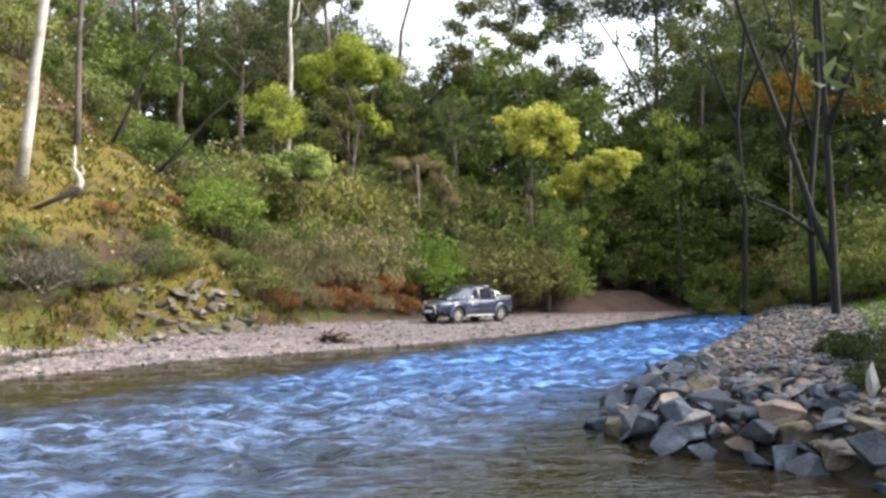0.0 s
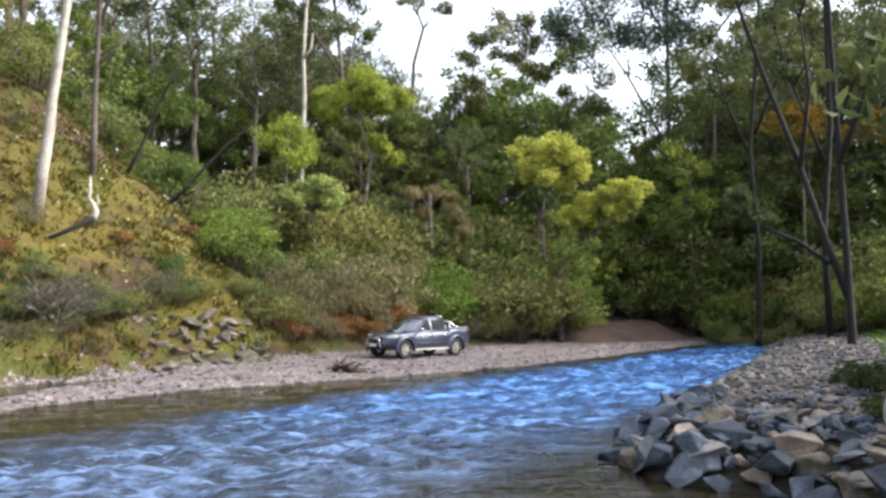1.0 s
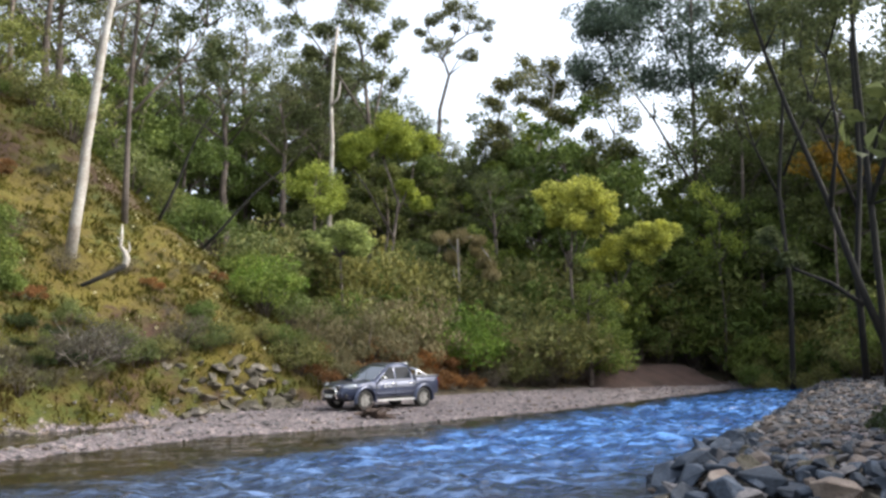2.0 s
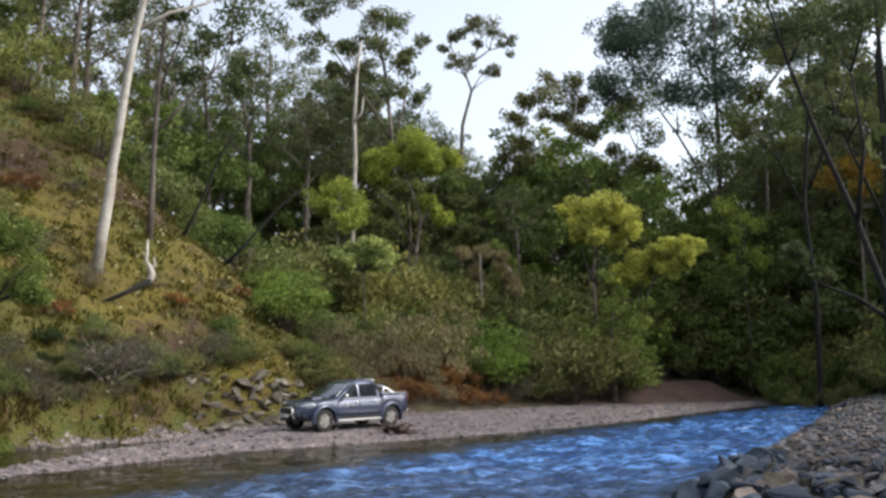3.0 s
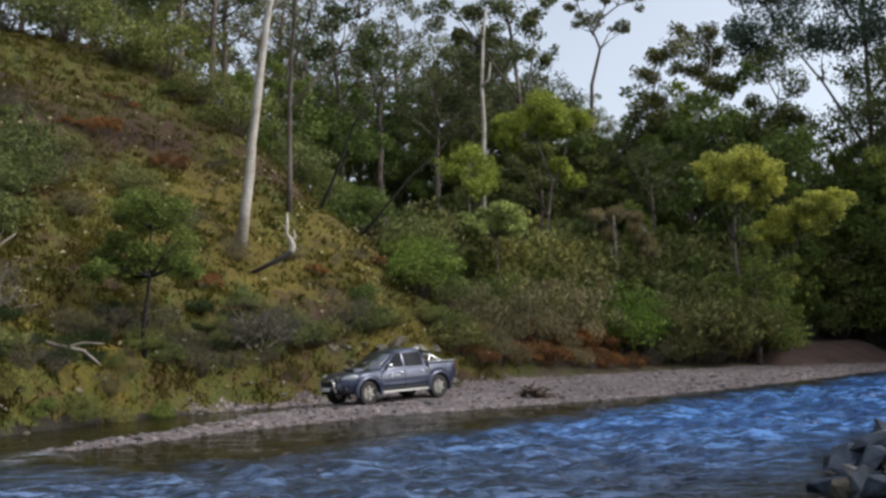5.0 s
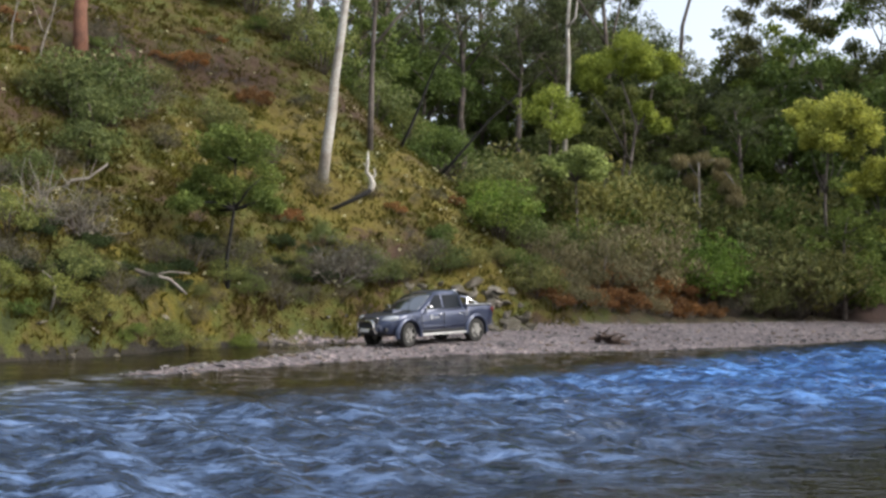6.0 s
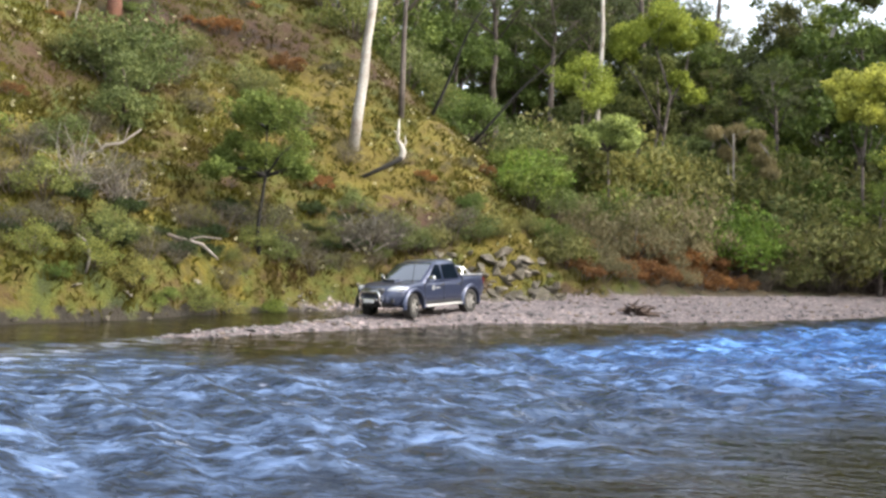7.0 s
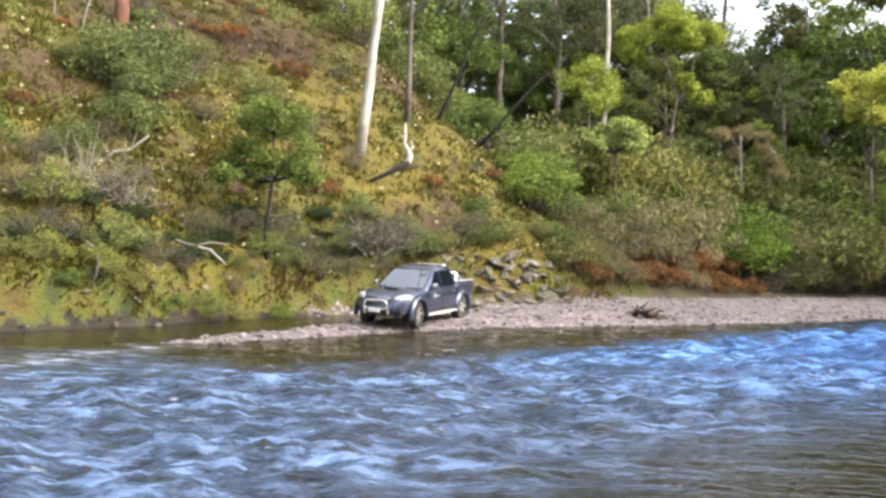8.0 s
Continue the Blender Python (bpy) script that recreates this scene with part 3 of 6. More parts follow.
def build_forest():
    rng, far_rng = np.random.default_rng(21), np.random.default_rng(22)
    used = set()
    gums = [make_tree("gum_tree", rng, 16, 4.6, 0.45, 9, GREY_BARK, GUM_LEAF, 165, 0.26, "tall gum tree with grey-brown trunk and dark crown", group="gum forest"),
            make_tree("gum_tree", rng, 18, 4.0, 0.5, 8, GREY_BARK, GUM_LEAF_PALE, 115, 0.25, "tall gum tree with open olive-grey crown", group="gum forest"),
            make_tree("gum_tree", rng, 15, 5.2, 0.38, 10, GREY_BARK, GUM_LEAF, 165, 0.27, "broad gum tree with dark drooping foliage", group="gum forest"),
            make_tree("gum_tree", rng, 19, 3.8, 0.55, 8, GREY_BARK, GUM_LEAF, 110, 0.25, "slender tall gum tree with thin dark crown", group="gum forest")]
    dense = [make_tree("forest_tree", rng, 10, 3.6, 0.15, 11, GREY_BARK, DEEP_LEAF, 120, 0.32, "dense dark green forest tree on the slope", droop=0.2, rise=0.5, group="understorey trees"),
             make_tree("forest_tree", rng, 9, 3.4, 0.12, 11, GREY_BARK, MID_LEAF, 120, 0.31, "dense grey-green forest tree on the slope", droop=0.3, rise=0.45, group="understorey trees")]
    # low-detail trees that stand only out of view and block sky light
    plain_unseen = [make_tree("gum_tree", rng, 16, 4.6, 0.45, 9, GREY_BARK, GUM_LEAF, 45, 0.52, "tall gum tree with grey-brown trunk and dark crown", group="gum forest"),
               make_tree("forest_tree", rng, 10, 3.6, 0.15, 11, DARK_BARK, DEEP_LEAF, 45, 0.54, "dense dark green forest tree, added out of view to block light", droop=0.2, rise=0.5, group="understorey trees")]
    tall = [16, 18, 15, 19]
    # skyline by azimuth: elevation of the tree tops
    line_az = [-60, -40, -30, -24, -14, -10, -5, -2, 3, 8, 10, 13, 15, 20, 40]
    line_el = [26, 26, 26, 25, 21.5, 20, 16, 13, 14.5, 13, 9.5, 10, 15, 18, 22]
    for ring, (lo, hi, step, drop) in enumerate([(58, 66, 3.6, 0.84), (70, 80, 2.8, 0.93), (84, 100, 2.7, 1.0)]):
        az = -58 + ring * 1.3
        while az < 46:
            a, d = az + rng.normal() * 0.5, lo + (hi - lo) * rng.random()
            k = int(rng.integers(0, 4))
            k = (1, 3)[k % 2] if a < -12 else k
            el = float(np.interp(a, line_az, line_el)) * drop * (0.9 + 0.12 * rng.random())
            if a < -12 and ring and rng.random() < 0.72:
                az += 0.8
                continue
            if ring == 0 and -12.5 < a < -3.5:
                d += 10
            if ring or not 3 < a:
                put(gums[k], a, d, min(1.7, top_factor(a, d, el, tall[k])), rng, used)
            az += step * (0.8 + 0.4 * rng.random())
    for lo, hi, step, e0, e1 in [(50, 58, 3.4, 5, 9.5), (60, 72, 3.0, 7, 12), (98, 112, 3.2, 8.5, 11), (114, 128, 2.6, 8.0, 10.5), (66, 80, 1.7, 10, 13.5)]:
        az, stop = {98: (-24.0, 44), 114: (-12.0, 8), 66: (-15.0, 9)}.get(lo, (-14.0, 44))
        while az < stop:
            a, d = az + rng.normal() * 0.5, lo + (hi - lo) * rng.random()
            if a > 7 and d < 66:
                d += 14
            k = int(rng.integers(0, 2))
            el = e0 + (e1 - e0) * rng.random()
            if 3 < a < 13 and d < 64:
                el = min(el, 4.5)
            put(dense[k], a, d, min(1.8, top_factor(a, d, el, (10, 9)[k])), rng, used)
            az += step * (0.8 + 0.4 * rng.random())
    for a, d, el in [(14.0, 88, 9), (15.4, 84, 11), (16.6, 86, 12), (18.2, 84, 12), (20, 86, 12.5)]:
        put(dense[0], a, d, top_factor(a, d, el, 10), rng, used)
    for a, d, el in [(-22, 68, 13.5), (-20.4, 70, 13), (-18.6, 68, 13.5), (-17, 70, 13), (-15.2, 68, 13.5), (-13.6, 70, 13), (-12, 72, 12.5)]:
        put(dense[1], a, d, top_factor(a, d, el, 9), rng, used)
    az = -31.0
    while az < 2:
        a, d = az + rng.normal() * 0.4, 82 + 10 * rng.random()
        el = float(np.interp(a, [-31, -20, -12, -6, -2, 2], [17.5, 16.5, 15.5, 13.5, 11.5, 11])) * (0.86 + 0.16 * rng.random())
        k = int(rng.integers(0, 2))
        put(dense[k], a, d, min(2.4, top_factor(a, d, el, (10, 9)[k])), rng, used)
        az += 1.9
    # unseen wood added on the near side, round and behind the viewer's bank
    for k in range(44):
        a, d = 48 + 264 * k / 43 + rng.normal() * 2, 26 + 26 * rng.random()
        if 228 < a:
            d += 14
        if k % 2:
            put(plain_unseen[0], a, d, 0.75 + 0.35 * rng.random(), rng, used)
        else:
            put(plain_unseen[1], a, d, 0.8 + 0.5 * rng.random(), rng, used)
    # out-of-view trees added to shade the near bank
    for a, d, f in [(39, 20, 1.0), (47, 24, 1.1), (61, 20, 1.1)]:
        put(plain_unseen[a % 2], a, d, f, rng, used)
    # out-of-view trees added to dim the sky over the left slope foot
    for a, d, f in [(-61, 27, 1.1), (-68, 22, 1.0), (-59, 37, 1.1), (-75, 27, 1.1)]:
        put(plain_unseen[d % 2], a, d, f, far_rng, used)
    # the hill's upper edge
    for a, d, el in [(-44, 60, 24), (-40, 62, 25), (-36, 58, 24), (-33, 62, 25), (-29, 57, 24), (-27, 63, 25), (-47, 55, 23), (-51, 52, 23)]:
        k = (1, 3)[int(rng.integers(0, 2))]
        put(gums[k], a, d, min(1.5, top_factor(a, d, el, tall[k])), rng, used)
    for a, d in [(-46, 62), (-42, 66), (-38, 64), (-34, 66), (-30, 65), (-23, 60), (-19, 62)]:
        put(dense[int(rng.integers(0, 2))], a, d, 0.8 + 0.4 * rng.random(), rng, used)


def build_undergrowth():
    rng = np.random.default_rng(33)
    used = set()
    green = make_shrub("bush", rng, 2.6, 1.7, MID_LEAF, GREY_BARK, 120, 0.2, "leafy mid-green bush on the river bank", group="bank shrubs")
    deep = make_shrub("bush", rng, 3.0, 2.0, DEEP_LEAF, GREY_BARK, 120, 0.22, "dark green bush at the forest edge", group="bank shrubs")
    olive = make_shrub("bush", rng, 2.6, 1.8, OLIVE_LEAF, GREY_BARK, 120, 0.2, "olive scrub bush on the bank", group="bank shrubs", droop=0.8)
    grey = make_shrub("twiggy_shrub", rng, 2.2, 1.6, GREY_LEAF, GREY_BARK, 110, 0.18, "grey leafless twiggy shrub on the slope", slim=0.18, group="bank shrubs")
    brown = make_shrub("bracken", rng, 1.3, 1.5, BROWN_LEAF, DEADWOOD, 100, 0.2, "rust-brown dead bracken below the trees", slim=0.3, group="bracken")
    tan = make_shrub("bush", rng, 2.4, 1.8, TAN_LEAF, GREY_BARK, 150, 0.24, "tan feathery scrub bush below the trees", group="bank shrubs", droop=1.4, slim=0.2)
    fresh = make_shrub("bush", rng, 2.4, 1.8, FRESH_LEAF, GREY_BARK, 150, 0.18, "fresh bright green bush below the trees", group="bank shrubs", droop=0.6, slim=0.3)
    dark = make_shrub("bush", rng, 2.2, 1.7, SHADE_LEAF, DARK_BARK, 110, 0.2, "low dark green bush", group="bank shrubs")
    kinds = {"k": dark, "t": tan, "f": fresh, "g": green, "d": deep, "o": olive, "y": grey, "b": brown}
    # azimuth, distance, kind, size
    spots = [(9.4, 63, "g", 1.5), (11.2, 65, "o", 1.7), (13.0, 66, "g", 1.6), (14.8, 66, "o", 1.5), (16.6, 65, "g", 1.6), (18.4, 66, "o", 1.7), (20.4, 64, "g", 1.7), (22.6, 62, "o", 1.6), (25.0, 60, "g", 1.6),
             (-13.9, 41, "g", 1.15), (-12.3, 42, "d", 0.7), (-11, 44, "o", 0.8), (-9.5, 45, "d", 0.8), (-7.5, 46, "o", 1.5), (-5.5, 47, "o", 1.3),
             (-4.2, 49, "g", 1.4), (-2.5, 50, "g", 1.5), (-1.0, 50, "o", 1.4), (0.6, 52, "d", 1.5), (2.0, 53, "o", 1.6), (3.4, 54, "o", 1.4), (4.8, 56, "d", 1.6), (6.3, 58, "g", 1.2), (7.4, 58, "g", 1.0),
             (-6.8, 43.5, "b", 1.2), (-5.0, 45, "b", 1.4), (-3.6, 46.5, "b", 1.3), (-8.2, 42.5, "t", 0.7), (-2.0, 48.5, "b", 1.0), (0.2, 50.5, "b", 1.0), (-10, 41, "b", 0.6),
             (3.6, 52, "y", 0.9), (2.6, 51.5, "o", 0.8), (5.6, 55.5, "o", 0.9),
             (-24.2, 33.2, "y", 1.1), (-22.6, 33.6, "y", 0.9), (-25.6, 32.8, "y", 0.8), (-18.8, 35.6, "y", 0.8), (-27.5, 33, "o", 0.4),
             (-43.5, 28.5, "d", 0.8), (-39.8, 29.5, "y", 1.1), (-45.2, 28.5, "y", 0.9), (-33.2, 31, "y", 0.8), (-30.5, 31.6, "y", 1.1), (-29, 32.4, "o", 0.4),
             (-39.0, 37.5, "d", 1.1), (-40.1, 37, "d", 0.9), (-38.2, 37.4, "d", 0.8), (-36.4, 39, "y", 0.8), (-35, 37, "y", 0.6), (-47.5, 30, "g", 0.9), (-50, 30, "d", 1.2),
             (-14, 46, "d", 1.3), (-18, 50, "g", 1.2), (-20, 54, "d", 1.3), (-12.5, 50, "g", 1.5), (-10.5, 52, "d", 1.6), (-8.5, 54, "g", 1.6), (-6.5, 55, "d", 1.7), (-4.5, 57, "o", 1.7), (-2.5, 58, "d", 1.8), (0, 60, "d", 1.8), (2.5, 61, "d", 1.9), (5, 62, "d", 1.9),
             (-13, 48, "o", 1.8), (-11.5, 50, "g", 1.8), (-9.8, 50, "o", 2.0), (-7.8, 51, "o", 2.1), (-6.2, 52, "g", 1.9), (-4.4, 53, "o", 2.1), (-3.0, 54, "g", 2.0), (-1.2, 55, "o", 2.2), (0.4, 56, "o", 2.3), (2.0, 57, "g", 2.2), (3.6, 58, "o", 2.3), (5.4, 60, "o", 2.3), (7.0, 62, "g", 2.2),
             (10, 67, "o", 2.5), (12, 67, "g", 2.6), (14, 68, "d", 2.7), (16, 67, "g", 2.5), (18, 68, "o", 2.6), (20, 70, "g", 2.8), (22, 70, "d", 2.8), (24, 68, "g", 2.8), (26, 66, "o", 2.8), (28, 60, "g", 2.6), (30, 56, "d", 2.6), (17.5, 63, "g", 1.5), (19.3, 64, "o", 1.6),
             (-15.2, 44, "g", 0.9), (-18.5, 51, "g", 1.3), (-22, 53, "d", 1.2), (-25.5, 50, "d", 1.2), (-27.5, 52, "o", 1.2), (-30, 54, "d", 1.4), (-33, 54, "d", 1.3), (-36, 55, "d", 1.4), (-39, 54, "d", 1.3), (-42, 54, "d", 1.5), (-45, 52, "d", 1.4),
             (-25.6, 37.6, "y", 0.6), (25.0, 17.0, "k", 0.4), (24.0, 18.8, "k", 0.36), (27.4, 20.5, "k", 0.45),
             (-46.5, 26.3, "o", 0.45), (-44, 26.6, "d", 0.5), (-42.6, 26.3, "g", 0.35), (-40.6, 26.8, "d", 0.5), (-38.6, 27, "o", 0.5), (-36.6, 27.4, "g", 0.4), (-34.4, 28.2, "d", 0.45), (-32.4, 28.8, "o", 0.4), (-30, 29.6, "g", 0.4), (-48.5, 26.2, "d", 0.6),
             (-11.6, 37.6, "o", 0.7), (-10.4, 38, "b", 0.8), (-9.2, 38.8, "t", 0.8), (-8.0, 39.8, "b", 0.9), (-6.9, 40.8, "b", 0.8), (-5.8, 41.6, "b", 0.9), (-4.6, 42.8, "t", 0.7), (-3.4, 43.8, "b", 0.9), (-2.2, 45, "b", 0.8), (-0.8, 46.4, "b", 0.7), (0.6, 47.6, "y", 0.8), (2, 49, "o", 0.9), (3.2, 50.2, "y", 0.8), (4.4, 51.6, "o", 1.0), (5.8, 53.4, "g", 0.9), (7.0, 55.4, "g", 1.1), (8.0, 57, "o", 0.8), (-12.6, 38.6, "g", 0.6), (-13.6, 38.4, "o", 0.5),
             (-7.4, 42.4, "t", 1.2), (-6.2, 44.4, "t", 1.0), (-4.9, 46.2, "t", 1.7), (-8.6, 44, "t", 0.8), (2.4, 50.6, "t", 1.1), (3.4, 51.6, "t", 1.3), (-3.0, 48.4, "t", 1.6), (-10.6, 42, "t", 0.8), (0.4, 51.4, "t", 1.5),
             (-1.6, 48.6, "f", 1.6), (-0.6, 49.4, "f", 1.7), (-2.4, 49.8, "f", 1.9), (-13.9, 42, "f", 1.2), (-12.8, 43, "f", 0.8), (6.4, 54.6, "f", 1.0), (7.3, 56.6, "f", 0.9), (-8.4, 47.6, "f", 1.4),
             (-29.6, 31, "d", 0.5), (-28.4, 31.8, "y", 0.6), (-26.8, 32.4, "o", 0.5), (-21.4, 34, "d", 0.5), (-20, 34.6, "o", 0.5), (-17.2, 36.2, "d", 0.5), (-15.8, 37, "o", 0.5), (-35.4, 30.4, "y", 0.7), (-44.6, 30, "y", 0.8), (-42.6, 31, "d", 0.7), (-41, 33, "y", 0.6), (-28.6, 38.4, "y", 0.6), (-31.6, 40, "o", 0.7), (-35.6, 42, "o", 0.7), (-38.6, 44, "y", 0.7), (-33.6, 45, "b", 0.8), (-29.6, 44, "b", 0.8),
             (-43, 27.4, "y", 0.7), (-40, 27.6, "d", 0.6), (-37.6, 28, "y", 0.7), (-36, 28.6, "y", 0.6), (-29, 31.4, "y", 0.6), (-26, 32, "y", 0.6), (-24, 32.6, "y", 0.6), (-45.6, 27, "y", 0.6), (-33, 29.4, "y", 0.5),
             (16.6, 60, "g", 0.8), (17.4, 58.6, "o", 0.7), (3.0, 50.6, "o", 1.9), (5.2, 52.6, "o", 1.9), (1.2, 50, "t", 1.3), (6.6, 54, "g", 1.4), (4.2, 50.8, "y", 1.1), (25.0, 14.8, "k", 0.26), (26.0, 14.2, "k", 0.28), (28, 14.6, "k", 0.4),
             (10.8, 78, "d", 2.6), (9.0, 80, "g", 2.8), (12.2, 80, "o", 2.6), (-3.4, 74, "d", 2.8), (-1.2, 76, "d", 2.8),
             (7.4, 66, "g", 2.0), (9.5, 70, "d", 2.0), (11.5, 72, "g", 1.9), (13.5, 72, "o", 1.8), (15.5, 71, "g", 1.9), (17, 66, "d", 1.4), (18.5, 63, "o", 1.2), (16.4, 62, "o", 0.8), (19.8, 58, "o", 0.9), (21, 62, "g", 1.6), (23, 60, "o", 1.8), (25, 56, "g", 2.0), (27, 54, "d", 2.0), (29, 50, "g", 2.0), (31, 48, "o", 1.9), (22, 52, "o", 0.9), (24.2, 50, "g", 1.2), (27.5, 46, "d", 1.4)]
    for a, d, k, s in spots:
        if a < -19 and d < 34:
            s *= 0.74
        put(kinds[k], a, d, s * (0.9 + 0.2 * rng.random()), rng, used)
    for _ in range(52):
        a = -49 + 27 * rng.random()
        d = float(np.interp(a, [-49, -40, -34, -28, -22], [26.4, 27.6, 29.0, 31.4, 33.6])) + 2.6 * rng.random()
        put(kinds["kyokdk"[int(rng.integers(0, 6))]], a, d, 0.22 + 0.2 * rng.random(), rng, used)
    # scattered scrub over the slope
    for _ in range(30):
        a, d = -52 + 36 * rng.random(), 31 + 22 * rng.random()
        x, y = polar(a, d)
        if land(np.array([x]), np.array([y]))[2][0] > 0.7:
            put(kinds["oybbg"[int(rng.integers(0, 5))]], a, d, 0.3 + 0.3 * rng.random(), rng, used)
    for _ in range(50):
        a, d = -14 + 40 * rng.random(), 54 + 22 * rng.random()
        x, y = polar(a, d)
        if inside(HILL_LAND, np.array([x]), np.array([y]))[0] > 3 and not (8 < a < 16 and d < 66):
            put(kinds["gdogd"[int(rng.integers(0, 5))]], a, d, 1.0 + 0.9 * rng.random(), rng, used)


def shaped_tree(name, azimuth, distance, runs, clumps, bark, leaf, count, size, label, depth=1.0, droop=0.4, flat=0.0, group="", category="tree", stretch=1.0, squash=0.7, slim=0.45, tufts=5):
    """A tree with its own habit. runs: [(points (across, height over the water), first and last radius)]; clumps: (across, height, radius).
    The first point of the first run stands on the ground."""
    rng = np.random.default_rng(int(abs(azimuth) * 100 + distance))
    x, y = polar(azimuth, distance)
    base = ground_at(x, y)
    root = tagged(new(name), label, category, group)
    root.matrix_basis = pose(x, y, base, 0, 0, -azimuth)
    made, twigs = [], []
    k = stretch

    def up(z):
        return EYE_Z + (z - EYE_Z) * k - base
    for i, (pts, r0, r1) in enumerate(runs):
        line = [(a * k, rng.normal() * 0.12 * depth * (j > 0), up(z)) for j, (a, z) in enumerate(pts)]
        if i == 0:
            line = [(line[0][0] - 0.02, line[0][1], -0.4)] + [p for p in line if p[2] > 0.3]
        made.append((line, list(np.linspace(r0, r1, len(line)))))
    stem = [p for line, _ in made for p in line]
    puffs = []
    for a, z, r in clumps:
        for _ in range(2):
            c = (a * k + rng.normal() * r * 0.35, rng.normal() * depth * r * 1.3, up(z) + rng.normal() * r * 0.2)
            puffs.append((*c, r * k * (0.75 + 0.4 * rng.random()), squash))
        near = min(stem, key=lambda p: (p[0] - c[0]) ** 2 + (p[2] - c[2] + r) ** 2 + (4 if p[2] > c[2] else 0))
        mid = tuple(0.5 * (u + v) + rng.normal() * 0.15 for u, v in zip(near, c))
        twigs.append(([near, mid, c], [0.05 * k + 0.02, 0.035, 0.012]))
    for i, run in enumerate(made):
        v, f = tubes([run], 8)
        add("limb" if i else "trunk", mesh_of("limb" if i else "trunk", v, f, bark, True), root)
    if twigs:
        v, f = tubes(twigs, 5)
        tagged(add("branchwork", mesh_of("branchwork", v, f, bark, True), root), kind="stuff")
    if puffs:
        add("crown", leaf_mesh("crown", rng, tufted(rng, puffs, tufts), round(count * (2.4 if tufts > 5 else 1.7) / tufts), size, leaf, droop=droop, flat=flat, slim=slim), root)
    return root


def build_marked_trees():
    shaped_tree("white_gum", -25.2, 38.9, [([(-0.06, 6.2), (0.08, 7.7), (0.31, 9.6), (0.37, 10.8), (0.6, 12.7), (0.77, 14.3), (0.99, 16.1), (1.3, 17.9), (1.45, 18.7), (2.0, 23), (2.3, 27)], 0.24, 0.09), ([(1.1, 16.7), (2.38, 17.65), (3.93, 18.3), (4.8, 19.6)], 0.11, 0.03), ([(1.7, 19.5), (0.4, 22.5), (-0.6, 24.5)], 0.09, 0.03)],
                [(2.4, 27, 1.3), (3.4, 26, 1.2), (1.0, 25.5, 1.2), (-0.6, 25, 1.1), (4.9, 20.6, 0.6), (2.6, 24, 1.0)], PALE_BARK, GUM_LEAF_PALE, 90, 0.25, "tall leaning white-barked gum tree on the grassy slope")
    shaped_tree("dark_gum", -22.3, 43.0, [([(0, 8.0), (0, 10.5), (0.0, 12.1), (0.1, 15.7), (0.3, 18.8), (0.4, 24)], 0.16, 0.06), ([(0.2, 13.5), (1.2, 14.8), (2.4, 16.2), (3.4, 18)], 0.09, 0.03), ([(0.15, 15.4), (0.9, 17.7), (1.3, 19.2)], 0.08, 0.03)],
                [(2.4, 17.9, 0.9), (3.7, 19.2, 1.0), (0.5, 18.8, 0.8), (4.3, 16.9, 0.8), (1.4, 16.3, 0.7), (2.9, 19.9, 1.0), (-0.8, 19.2, 0.9), (-1.8, 18.5, 0.9), (5, 19.3, 1.0), (3.5, 16, 0.6), (0.4, 22, 1.3), (2.4, 22, 1.2), (-1.4, 21.5, 1.2), (4, 21.6, 1.0)], GREY_BARK, GUM_LEAF, 85, 0.26, "dark slender gum with grey trunk and forked limbs")
    shaped_tree("bare_pale_trunk", -9.9, 58.0, [([(0, 4.2), (0.05, 10.7), (0.2, 16.0), (0.1, 18.7), (0.25, 21.8), (0.5, 24)], 0.17, 0.08), ([(0.1, 18.5), (0.6, 19.2), (0.7, 20.2)], 0.09, 0.05)],
                [(0.7, 24.2, 0.6), (-0.3, 23.6, 0.5)], PALE_BARK, GUM_LEAF, 60, 0.25, "pale bare dead trunk rising out of the forest")
    shaped_tree("round_wattle", -8.9, 47.0, [([(0, 2.2), (0.05, 3.8), (-0.1, 5.6), (-0.2, 7.4)], 0.11, 0.04)],
                [(-1.4, 8.1, 0.65), (-0.6, 8.5, 0.75), (0.3, 8.5, 0.75), (1.0, 8.0, 0.65), (-0.2, 8.2, 0.75), (-1.1, 7.9, 0.6), (0.6, 7.9, 0.6)], GREY_BARK, LIME_LEAF, 330, 0.18, "small wattle with a domed light green crown", group="wattles", flat=0.2, squash=0.7, tufts=8, depth=0.7)
    shaped_tree("yellow_wattle", 5.6, 55.0, [([(0, 1.2), (0.1, 4), (0, 7.4), (0.2, 10.6)], 0.14, 0.05)],
                [(-0.9, 12.1, 0.85), (0.1, 12.6, 0.9), (1.1, 12.1, 0.85), (-0.4, 11.2, 0.8), (0.8, 10.9, 0.8), (2.1, 10.6, 0.75), (1.6, 11.4, 0.8), (-1.3, 11.6, 0.7), (0.3, 11.8, 0.9), (-0.7, 10.6, 0.7), (0.2, 10.3, 0.75), (1.3, 10.1, 0.7)], GREY_BARK, YELLOW_LEAF, 330, 0.2, "rounded wattle tree covered in yellow blossom", group="wattles", flat=0.15, squash=0.75, tufts=8, depth=0.7)
